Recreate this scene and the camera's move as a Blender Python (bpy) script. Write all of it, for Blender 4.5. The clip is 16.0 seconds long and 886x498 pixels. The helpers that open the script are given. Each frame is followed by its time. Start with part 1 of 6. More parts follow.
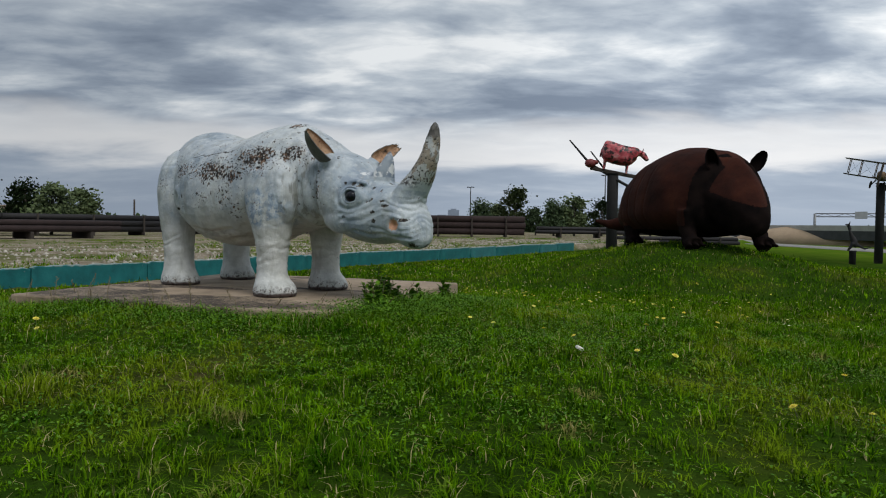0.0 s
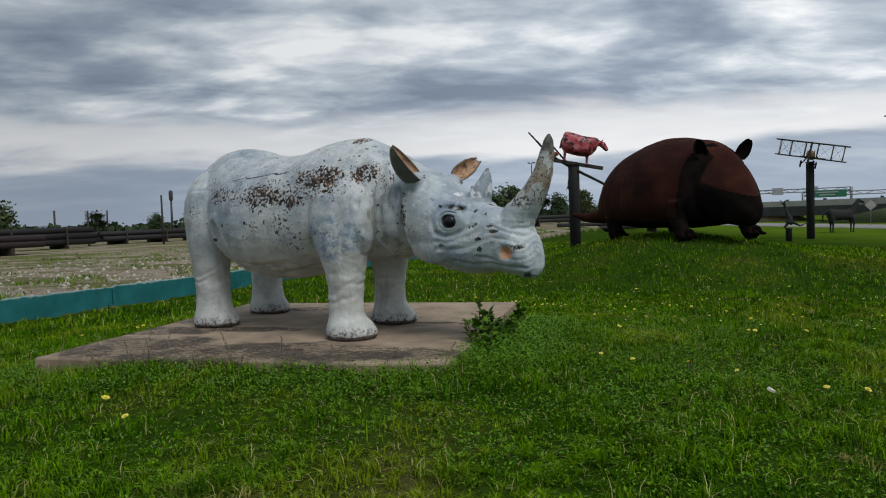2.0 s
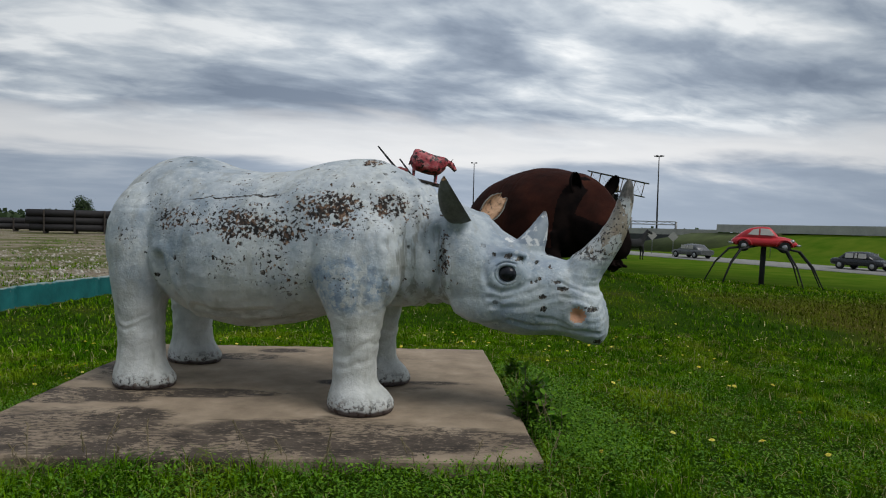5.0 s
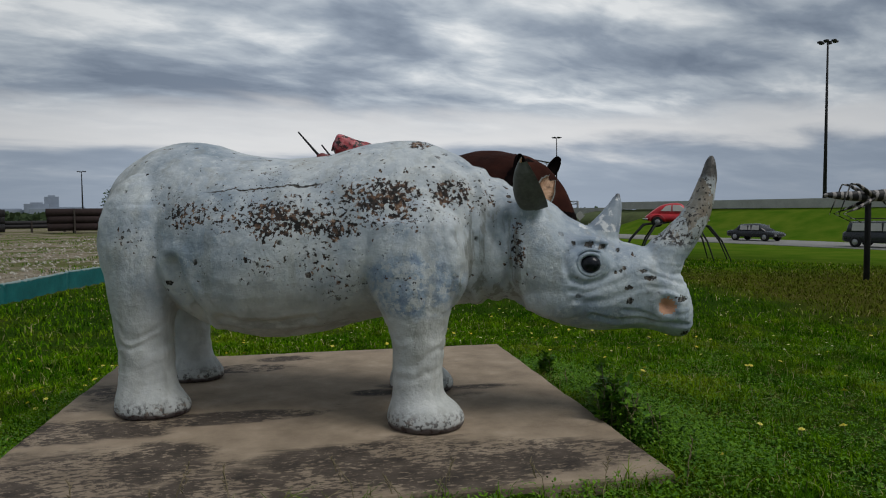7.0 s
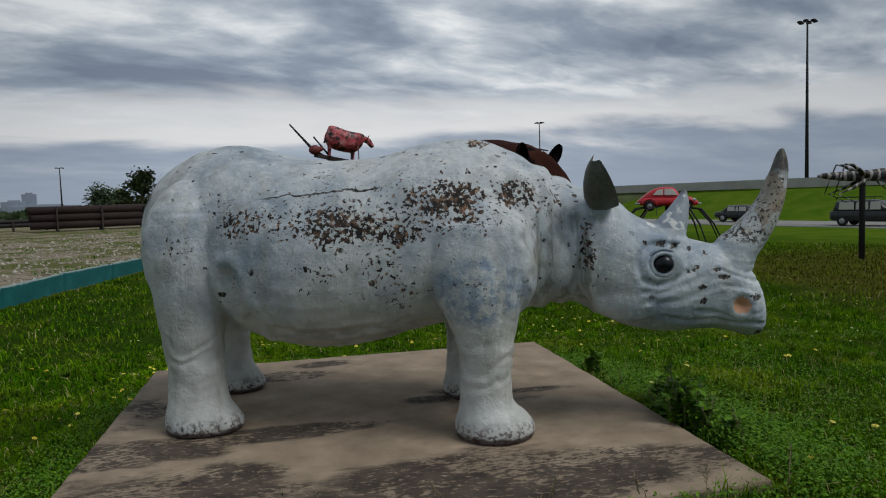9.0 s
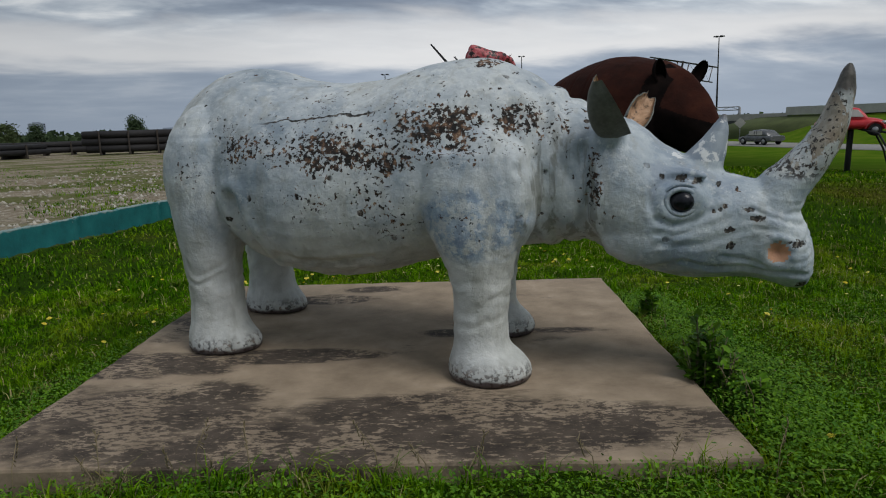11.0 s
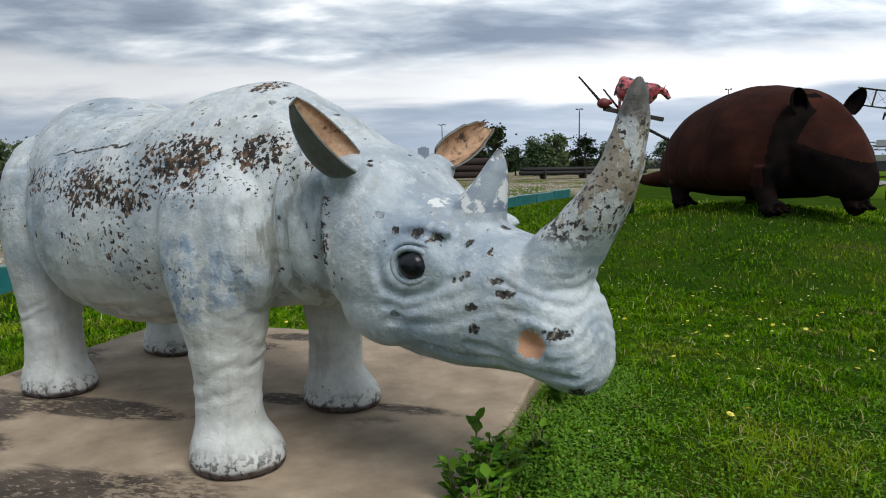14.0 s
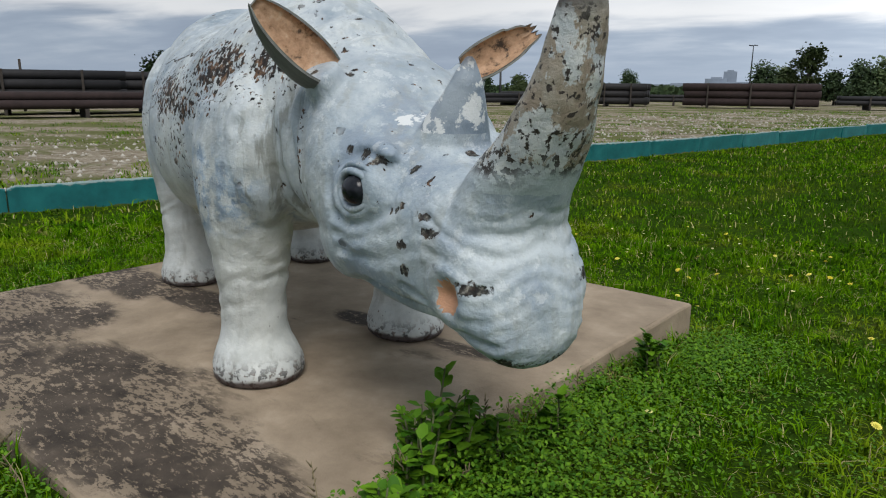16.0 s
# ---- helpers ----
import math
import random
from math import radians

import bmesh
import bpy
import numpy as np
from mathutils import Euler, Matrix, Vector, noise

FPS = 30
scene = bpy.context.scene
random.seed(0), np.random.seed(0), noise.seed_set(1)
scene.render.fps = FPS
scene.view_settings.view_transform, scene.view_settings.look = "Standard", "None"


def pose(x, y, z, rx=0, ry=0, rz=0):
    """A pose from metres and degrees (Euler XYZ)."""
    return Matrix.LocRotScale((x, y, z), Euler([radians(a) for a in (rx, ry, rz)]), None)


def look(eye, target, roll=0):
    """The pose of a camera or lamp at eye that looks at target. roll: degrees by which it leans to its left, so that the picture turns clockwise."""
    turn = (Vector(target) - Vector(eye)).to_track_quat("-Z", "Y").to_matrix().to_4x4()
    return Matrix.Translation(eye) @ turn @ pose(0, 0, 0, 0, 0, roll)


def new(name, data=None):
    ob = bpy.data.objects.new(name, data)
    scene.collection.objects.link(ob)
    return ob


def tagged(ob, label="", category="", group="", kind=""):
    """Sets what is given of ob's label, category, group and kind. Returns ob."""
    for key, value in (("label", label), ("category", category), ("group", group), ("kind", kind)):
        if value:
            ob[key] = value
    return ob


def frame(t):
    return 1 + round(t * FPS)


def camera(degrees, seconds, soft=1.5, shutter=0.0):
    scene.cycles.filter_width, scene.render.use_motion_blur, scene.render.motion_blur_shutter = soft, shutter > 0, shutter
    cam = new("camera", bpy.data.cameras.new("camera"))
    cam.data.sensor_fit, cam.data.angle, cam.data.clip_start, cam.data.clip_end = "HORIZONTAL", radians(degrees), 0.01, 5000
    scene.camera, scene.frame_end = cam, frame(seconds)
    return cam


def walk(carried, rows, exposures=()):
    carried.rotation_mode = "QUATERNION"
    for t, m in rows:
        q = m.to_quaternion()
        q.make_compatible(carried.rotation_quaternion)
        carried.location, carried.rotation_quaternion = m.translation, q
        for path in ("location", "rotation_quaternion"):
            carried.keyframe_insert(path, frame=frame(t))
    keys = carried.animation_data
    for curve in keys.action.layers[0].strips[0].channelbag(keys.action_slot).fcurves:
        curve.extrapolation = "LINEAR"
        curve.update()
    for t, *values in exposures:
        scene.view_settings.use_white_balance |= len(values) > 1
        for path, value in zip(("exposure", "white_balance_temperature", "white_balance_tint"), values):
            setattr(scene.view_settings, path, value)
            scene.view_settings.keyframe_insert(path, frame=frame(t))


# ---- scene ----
cam = camera(64.8, 16.0, 1.1)
PATH = [
    (0, (0.315, -0.018, 1.613), (0.213, 1.978, 1.546), 0.8),
    (0.5, (-0.035, 0.226, 1.631), (-0.102, 2.224, 1.575), -3.0),
    (1, (-0.482, 0.426, 1.758), (-0.502, 2.422, 1.625), -4.0),
    (1.5, (-0.847, 0.559, 1.835), (-0.81, 2.558, 1.769), -0.9),
    (2, (-1.234, 0.79, 1.914), (-1.128, 2.785, 1.822), -2.0),
    (2.5, (-1.488, 1.007, 1.974), (-1.345, 2.991, 1.764), -1.8),
    (3, (-1.835, 1.193, 2.08), (-1.504, 3.153, 1.859), -1.1),
    (3.5, (-2.03, 1.434, 1.982), (-1.626, 3.39, 1.875), -2.6),
    (4, (-2.288, 1.667, 2.091), (-1.792, 3.603, 2.025), -1.9),
    (6.5, (-3.45, 2.903, 2.217), (-2.593, 4.708, 2.113), 2.0),
    (7, (-3.591, 3.101, 2.202), (-2.673, 4.875, 2.093), -0.5),
    (7.5, (-3.732, 3.338, 2.279), (-2.753, 5.08, 2.198), -2.2),
    (8, (-3.951, 3.461, 2.261), (-2.906, 5.16, 2.107), -0.5),
    (8.5, (-4.077, 3.511, 2.3), (-3.095, 5.247, 2.149), -0.0),
    (9, (-3.937, 3.482, 2.299), (-2.981, 5.232, 2.154), -1.9),
    (11.5, (-2.678, 3.323, 2.288), (-2.214, 5.233, 1.916), -1.3),
    (12, (-2.362, 3.306, 2.24), (-1.874, 5.241, 2.112), -1.3),
    (12.5, (-1.966, 3.391, 2.235), (-1.472, 5.305, 1.931), 2.0),
    (13, (-1.478, 3.477, 2.255), (-1.274, 5.423, 1.843), -4.2),
    (13.5, (-1.119, 3.59, 2.204), (-1.139, 5.544, 1.78), -3.4),
    (14, (-0.733, 3.813, 2.253), (-0.753, 5.798, 2.009), -0.9),
    (14.5, (-0.337, 4.0, 2.239), (-0.736, 5.944, 1.988), -1.3),
    (15, (-0.077, 4.163, 2.219), (-0.427, 6.099, 1.858), 0.0),
    (15.5, (0.137, 4.315, 2.199), (-0.283, 6.222, 1.767), 1.1),
    (16, (0.317, 4.432, 2.208), (-0.469, 6.214, 1.756), 0.4),
]
walk(cam, [(t, look(eye, target, roll)) for t, eye, target, roll in PATH], [(0, -0.05), (2.5, -0.1), (4, 0.0), (6.5, -0.34), (9, -0.36), (11.5, -0.26), (12.5, -0.2), (13.5, 0.2), (14.0, 0.36), (14.5, 0.03), (15.0, -0.08), (16, 0.3)])

# ---- light ----
world = bpy.data.worlds.new("overcast_sky")
world.use_nodes = True
scene.world = world
wn, wl = world.node_tree.nodes, world.node_tree.links
wn.clear()


def wnode(kind, **values):
    n = wn.new(kind)
    for key, value in values.items():
        n.inputs[key].default_value = value
    return n


w_out, w_bg = wnode("ShaderNodeOutputWorld"), wnode("ShaderNodeBackground", Strength=1.12)
w_tc, w_sep = wnode("ShaderNodeTexCoord"), wnode("ShaderNodeSeparateXYZ")
wl.new(w_tc.outputs["Generated"], w_sep.inputs[0])


def wmath(op, a, b=None, clamp=False):
    n = wn.new("ShaderNodeMath")
    n.operation, n.use_clamp = op, clamp
    for i, v in enumerate((a, b)):
        if v is None:
            continue
        if isinstance(v, (int, float)):
            n.inputs[i].default_value = v
        else:
            wl.new(v, n.inputs[i])
    return n.outputs[0]


def wramp(fac, stops, smooth=False):
    n = wn.new("ShaderNodeValToRGB")
    r = n.color_ramp
    r.interpolation = "EASE" if smooth else "LINEAR"
    while len(r.elements) < len(stops):
        r.elements.new(0.5)
    for e, (p, c) in zip(r.elements, stops):
        e.position, e.color = p, (*c, 1)
    wl.new(fac, n.inputs[0])
    return n.outputs[0]


def wmix(fac, a, b, blend="MIX"):
    n = wn.new("ShaderNodeMix")
    n.data_type, n.blend_type = "RGBA", blend
    for i, v in ((0, fac), (6, a), (7, b)):
        if isinstance(v, (int, float)):
            n.inputs[i].default_value = v
        elif isinstance(v, tuple):
            n.inputs[i].default_value = (*v, 1)
        else:
            wl.new(v, n.inputs[i])
    return n.outputs[2]


# cloud sheet: the direction laid on a flat ceiling, stretched along one bearing
w_up = wmath("MAXIMUM", w_sep.outputs[2], 0.0)
w_den = wmath("ADD", w_up, 0.16)
w_px, w_py = wmath("DIVIDE", w_sep.outputs[0], w_den), wmath("DIVIDE", w_sep.outputs[1], w_den)
w_vec = wnode("ShaderNodeCombineXYZ")
wl.new(w_px, w_vec.inputs[0]), wl.new(w_py, w_vec.inputs[1])
w_map = wnode("ShaderNodeMapping", Rotation=(0, 0, radians(-28)), Scale=(0.8, 1.25, 1))
wl.new(w_vec.outputs[0], w_map.inputs[0])
w_big = wnode("ShaderNodeTexNoise", Scale=1.15, Detail=6.0, Roughness=0.52, Distortion=0.35)
w_small = wnode("ShaderNodeTexNoise", Scale=3.4, Detail=6.0, Roughness=0.55, Distortion=0.3)
for n in (w_big, w_small):
    wl.new(w_map.outputs[0], n.inputs["Vector"])
w_cloud = wmath("ADD", wmath("MULTIPLY", w_big.outputs[0], 0.66), wmath("MULTIPLY", w_small.outputs[0], 0.34))
w_col = wramp(w_cloud, [(0.37, (0.215, 0.265, 0.345)), (0.45, (0.325, 0.385, 0.47)), (0.53, (0.55, 0.61, 0.675)), (0.61, (0.92, 0.945, 0.96))])
# a break in the clouds low over the land, and clear haze under it
w_band = wramp(wmath("ADD", w_sep.outputs[2], wmath("MULTIPLY", wmath("SUBTRACT", w_big.outputs[0], 0.5), 0.10)),
               [(0.07, (0, 0, 0)), (0.10, (0.85, 0.85, 0.85)), (0.12, (0.7, 0.7, 0.7)), (0.15, (0, 0, 0))], True)
w_low = wramp(w_sep.outputs[2], [(0.0, (1, 1, 1)), (0.06, (0.8, 0.8, 0.8)), (0.17, (0, 0, 0))], True)
w_haze = wmix(w_low, w_col, (0.35, 0.415, 0.51))
w_thin = wmath("ADD", wmath("MULTIPLY", w_sep.outputs[0], 0.407), wmath("MULTIPLY", w_sep.outputs[1], 0.914))
w_thin = wramp(w_thin, [(0.60, (0.66, 0.67, 0.68)), (0.86, (0.78, 0.79, 0.80)), (0.985, (1.0, 1.0, 1.0))], True)   # the cloud sheet is thinner ahead
w_sky = wmix(1.0, wmix(w_band, w_haze, (0.86, 0.86, 0.86)), w_thin, "MULTIPLY")
wl.new(w_sky, w_bg.inputs[0])
wl.new(w_bg.outputs[0], w_out.inputs[0])

sun = new("sun", bpy.data.lights.new("sun", "SUN"))
sun.data.energy, sun.data.angle, sun.data.color = 2.0, radians(30), (1.0, 0.97, 0.93)
sun.matrix_world = look((15, -15, 36), (0, 8, 0))


# ---- materials ----
class Mat:
    """A node material with short calls for the nodes in use."""

    def __init__(self, name, rough=0.8, metal=0.0, spec=0.5):
        self.m = bpy.data.materials.new(name)
        self.m.use_nodes = True
        self.n, self.l = self.m.node_tree.nodes, self.m.node_tree.links
        self.b = self.n["Principled BSDF"]
        self.b.inputs["Roughness"].default_value = rough
        self.b.inputs["Metallic"].default_value = metal
        self.b.inputs["Specular IOR Level"].default_value = spec
        self.tc = self.n.new("ShaderNodeTexCoord")
        self.obj = self.tc.outputs["Object"]
        self.geo = self.n.new("ShaderNodeNewGeometry")

    def put(self, v, socket):
        if isinstance(v, (int, float)):
            socket.default_value = v
        elif isinstance(v, tuple):
            socket.default_value = (*v, 1) if len(socket.default_value) == 4 else v
        else:
            self.l.new(v, socket)

    def noise(self, scale, detail=4.0, rough=0.55, vec=None, stretch=None, distort=0.0):
        n = self.n.new("ShaderNodeTexNoise")
        n.inputs["Scale"].default_value, n.inputs["Detail"].default_value = scale, detail
        n.inputs["Roughness"].default_value, n.inputs["Distortion"].default_value = rough, distort
        v = vec or self.obj
        if stretch:
            mp = self.n.new("ShaderNodeMapping")
            mp.inputs["Scale"].default_value = stretch
            self.l.new(v, mp.inputs[0])
            v = mp.outputs[0]
        self.l.new(v, n.inputs["Vector"])
        return n.outputs[0]

    def voronoi(self, scale, vec=None, feature="F1"):
        n = self.n.new("ShaderNodeTexVoronoi")
        n.feature = feature
        n.inputs["Scale"].default_value = scale
        self.l.new(vec or self.obj, n.inputs["Vector"])
        return n.outputs["Distance"]

    def math(self, op, a, b=None, c=None, clamp=False):
        n = self.n.new("ShaderNodeMath")
        n.operation, n.use_clamp = op, clamp
        for i, v in enumerate((a, b, c)):
            if v is not None:
                self.put(v, n.inputs[i])
        return n.outputs[0]

    def step(self, v, lo, hi):
        n = self.n.new("ShaderNodeMapRange")
        n.interpolation_type = "SMOOTHSTEP"
        self.put(v, n.inputs[0])
        n.inputs[1].default_value, n.inputs[2].default_value = lo, hi
        return n.outputs[0]

    def ramp(self, fac, *stops):
        n = self.n.new("ShaderNodeValToRGB")
        r = n.color_ramp
        while len(r.elements) < len(stops):
            r.elements.new(0.5)
        for e, (p, c) in zip(r.elements, stops):
            e.position, e.color = p, (*c, 1)
        self.l.new(fac, n.inputs[0])
        return n.outputs[0]

    def mix(self, fac, a, b, blend="MIX"):
        n = self.n.new("ShaderNodeMix")
        n.data_type, n.blend_type = "RGBA", blend
        self.put(fac, n.inputs[0]), self.put(a, n.inputs[6]), self.put(b, n.inputs[7])
        return n.outputs[2]

    def axes(self, vec=None):
        n = self.n.new("ShaderNodeSeparateXYZ")
        self.l.new(vec or self.obj, n.inputs[0])
        return n.outputs

    def island(self):
        return self.geo.outputs["Random Per Island"]

    def each(self):
        return self.n.new("ShaderNodeObjectInfo").outputs["Random"]

    def color(self, v):
        self.put(v, self.b.inputs["Base Color"])
        return self

    def rough(self, v):
        self.put(v, self.b.inputs["Roughness"])
        return self

    def bump(self, h, dist=0.01, strength=0.6):
        n = self.n.new("ShaderNodeBump")
        n.inputs["Distance"].default_value, n.inputs["Strength"].default_value = dist, strength
        self.l.new(h, n.inputs["Height"])
        self.l.new(n.outputs[0], self.b.inputs["Normal"])
        return self


def worn(name, c, rough=0.6, metal=0.0, scale=6.0, spread=0.35, bump=0.004):
    """A plain surface with two scales of wear."""
    k = Mat(name, rough, metal)
    dark, light = tuple(v * (1 - spread) for v in c), tuple(min(1, v * (1 + spread)) for v in c)
    a, b = k.noise(scale, 5), k.noise(scale * 7, 4)
    f = k.math("ADD", k.math("MULTIPLY", a, 0.65), k.math("MULTIPLY", b, 0.35))
    k.color(k.ramp(f, (0.3, dark), (0.5, c), (0.7, light)))
    k.rough(k.math("ADD", k.math("MULTIPLY", b, 0.3), rough - 0.15))
    k.bump(b, bump)
    return k.m


# ---- shapes ----
def mesh_of(name, bm, mats, smooth=True):
    me = bpy.data.meshes.new(name)
    bm.to_mesh(me)
    bm.free()
    for m in mats if isinstance(mats, (list, tuple)) else [mats]:
        me.materials.append(m)
    if smooth:
        me.shade_smooth()
    return me


def part(name, bm, mat, parent=None, label="", smooth=True, m=None):
    ob = new(name, mesh_of(name, bm, mat, smooth))
    if parent is not None:
        ob.parent = parent
    if m is not None:
        ob.matrix_basis = m
    if label:
        ob["label"] = label
    return ob


def thing(name, m, label, category, group=""):
    ob = new(name)
    ob.empty_display_size = 0.2
    ob.matrix_basis = m
    return tagged(ob, label, category, group)


def loft(bm, rings, close=True, caps=True, mat=0):
    """Skin a row of rings (equal lists of points)."""
    rows = [[bm.verts.new(p) for p in r] for r in rings]
    n = len(rows[0])
    for a, b in zip(rows, rows[1:]):
        for i in range(n if close else n - 1):
            j = (i + 1) % n
            f = bm.faces.new((a[i], a[j], b[j], b[i]))
            f.material_index = mat
    if caps and close:
        for r in (rows[0][::-1], rows[-1]):
            f = bm.faces.new(r)
            f.material_index = mat
    return rows


def tube(bm, points, radii, sides=8, mat=0, flat=1.0):
    """A round bar along points; radii one or many; flat squeezes the section's second axis."""
    pts = [Vector(p) for p in points]
    rad = radii if isinstance(radii, (list, tuple)) else [radii] * len(pts)
    rings, up = [], None
    for i, p in enumerate(pts):
        d = (pts[min(i + 1, len(pts) - 1)] - pts[max(i - 1, 0)]).normalized()
        if up is None:
            up = Vector((0, 0, 1)) if abs(d.z) < 0.9 else Vector((1, 0, 0))
        side = d.cross(up).normalized()
        up = side.cross(d).normalized()
        rings.append([p + rad[i] * (math.cos(a) * side + flat * math.sin(a) * up) for a in (2 * math.pi * k / sides for k in range(sides))])
    loft(bm, rings, mat=mat)


def box(bm, cx, cy, cz, sx, sy, sz, bevel=0.0, m=None, mat=0):
    """A box by centre and size, its edges bevelled."""
    r = bmesh.ops.create_cube(bm, size=1.0, matrix=(m or Matrix()) @ Matrix.Translation((cx, cy, cz)) @ Matrix.Diagonal((sx, sy, sz, 1)))
    for v in r["verts"]:
        for f in v.link_faces:
            f.material_index = mat
    if bevel:
        edges = list({e for v in r["verts"] for e in v.link_edges})
        bmesh.ops.bevel(bm, geom=edges, offset=bevel, segments=2, affect="EDGES", profile=0.6)


def blob(bm, c, r, seg=16, mat=0, m=None):
    x = bmesh.ops.create_uvsphere(bm, u_segments=seg, v_segments=max(6, seg * 2 // 3), radius=1.0, matrix=(m or Matrix()) @ Matrix.Translation(c) @ Matrix.Diagonal((*r, 1)))
    for v in x["verts"]:
        for f in v.link_faces:
            f.material_index = mat


def egg_ring(x, top, bottom, half, n, sides=36, wide=0.45, n_up=None):
    """A body section across x: an egg with superellipse halves."""
    zc = bottom + wide * (top - bottom)
    out = []
    for k in range(sides):
        a = 2 * math.pi * k / sides
        c, s = math.cos(a), math.sin(a)
        e = 2 / ((n_up or n) if s > 0 else n)
        h = top - zc if s > 0 else zc - bottom
        out.append((x, half * math.copysign(abs(c) ** e, c), zc + h * math.copysign(abs(s) ** e, s)))
    return out


def smooth_rows(rows, n):
    """Rows of numbers made n times finer by Catmull-Rom."""
    r = np.array(rows, float)
    p = np.vstack([2 * r[0] - r[1], r, 2 * r[-1] - r[-2]])
    out = []
    for i in range(1, len(p) - 2):
        for k in range(n):
            t = k / n
            a, b, c, d = p[i - 1 : i + 3]
            out.append(0.5 * (2 * b + (c - a) * t + (2 * a - 5 * b + 4 * c - d) * t**2 + (3 * b - a - 3 * c + d) * t**3))
    return out + [r[-1]]


def fused(bm, voxel, rounds):
    """One closed skin over overlapping solids."""
    me = bpy.data.meshes.new("raw")
    bm.to_mesh(me)
    bm.free()
    ob = new("raw", me)
    a = ob.modifiers.new("remesh", "REMESH")
    a.mode, a.voxel_size = "VOXEL", voxel
    b = ob.modifiers.new("smooth", "SMOOTH")
    b.factor, b.iterations = 0.5, rounds
    dg = bpy.context.evaluated_depsgraph_get()
    got = bmesh.new()
    got.from_mesh(ob.evaluated_get(dg).to_mesh())
    bpy.data.objects.remove(ob)
    return got


# ---- ground ----
PAD_TOP = 0.88
BORDER_A, BORDER_DIR = Vector((-10.5, 11.7)), Vector((0.447, 0.894))


def behind_border(x, y):
    return -0.894 * (x + 10.5) + 0.447 * (y - 11.7)


def bell(x, y, cx, cy, sx, sy, turn=0.0):
    c, s = math.cos(turn), math.sin(turn)
    u, v = c * (x - cx) + s * (y - cy), -s * (x - cx) + c * (y - cy)
    return np.exp(-0.5 * ((u / sx) ** 2 + (v / sy) ** 2))


def ease(v, lo, hi):
    t = np.clip((v - lo) / (hi - lo), 0, 1)
    return t * t * (3 - 2 * t)


def ground_z(x, y):
    """Height of the land: the sculptures' mounds, the gravel yard, the roadside and the highway's bank."""
    x, y = np.asarray(x, float), np.asarray(y, float)
    z = 0.12 - 0.65 * ease(x, 8, 27) + 0 * y
    z = z + 0.70 * bell(x, y, -1.9, 6.2, 4.6, 4.4) + 1.14 * bell(x, y, 5.9, 19.2, 2.6, 3.4, 0.28)
    s = behind_border(x, y)
    z = z * (1 - ease(s, -0.03, 0.2)) + (0.50 - 0.10 * ease(s, 2, 30)) * ease(s, -0.03, 0.2)
    bank = ease(x, 50, 63) * (1 - ease(y - 0.4 * (x - 55), 62, 80))
    z = z + 2.9 * bank
    wild = np.sin(1.7 * x + 0.6 * y) * np.sin(1.3 * y - 0.5 * x) + 0.6 * np.sin(3.9 * x + 1) * np.sin(3.3 * y)
    return z + 0.022 * wild * (1 - ease(x, 38, 44))


def under_pad(x, y):
    c, s = math.cos(radians(PAD_TURN)), math.sin(radians(PAD_TURN))
    dx, dy = x - PAD_C[0], y - PAD_C[1]
    return np.maximum(abs(c * dx + s * dy), abs(-s * dx + c * dy))


PAD_C, PAD_HALF, PAD_TURN = (-2.13, 7.81), 1.745, -17.0

g = Mat("meadow_ground", 1.0, spec=0.0)
gx = g.axes()
soil = g.ramp(g.noise(0.7, 6, 0.6), (0.35, (0.018, 0.044, 0.004)), (0.5, (0.028, 0.064, 0.005)), (0.64, (0.045, 0.070, 0.008)), (0.76, (0.09, 0.078, 0.028)))
soil = g.mix(g.math("MULTIPLY", g.noise(9, 4), 0.4), soil, (0.03, 0.05, 0.012))
stones = g.ramp(g.noise(5, 8, 0.7), (0.3, (0.13, 0.105, 0.07)), (0.5, (0.26, 0.22, 0.165)), (0.7, (0.44, 0.40, 0.33)))
weedy = g.step(g.noise(0.22, 5, 0.6, stretch=(0.7, 1.4, 1)), 0.46, 0.56)
lumps = g.step(g.noise(1.6, 5, 0.7), 0.52, 0.64)
stones = g.mix(g.math("MULTIPLY", lumps, 0.55), stones, (0.13, 0.105, 0.06))
stones = g.mix(g.math("MULTIPLY", weedy, 0.8), stones, (0.10, 0.115, 0.035))
side = g.math("ADD", g.math("MULTIPLY", g.math("ADD", gx[0], 10.5), -0.894), g.math("MULTIPLY", g.math("SUBTRACT", gx[1], 11.7), 0.447))
yard = g.math("MULTIPLY", g.step(side, -0.2, 0.2), g.math("SUBTRACT", 1.0, g.step(side, 60, 90)))
tired = g.math("MULTIPLY", g.step(g.math("ADD", gx[0], g.math("MULTIPLY", g.noise(0.5, 4), 5.0)), 10.0, 14.0), g.step(gx[1], 27.0, 18.0))
soil = g.mix(g.math("MULTIPLY", tired, 0.7), soil, (0.085, 0.070, 0.018))
far_green = g.mix(g.step(gx[0], 22, 36), soil, g.ramp(g.noise(0.5, 5), (0.3, (0.050, 0.115, 0.008)), (0.7, (0.105, 0.155, 0.016))))
g.color(g.mix(yard, far_green, stones))
g.bump(g.noise(14, 6, 0.7), 0.05, 0.8)


def axis_steps(lo, hi, fine, grow=1.18, reach=2600.0):
    """Grid lines: fine over the place, wider and wider to the horizon."""
    xs = list(np.arange(lo, hi + fine / 2, fine))
    step, a, b = fine, lo, hi
    while b < reach:
        step *= grow
        a, b = a - step, b + step
        xs = [a] + xs + [b]
    return np.array(xs)


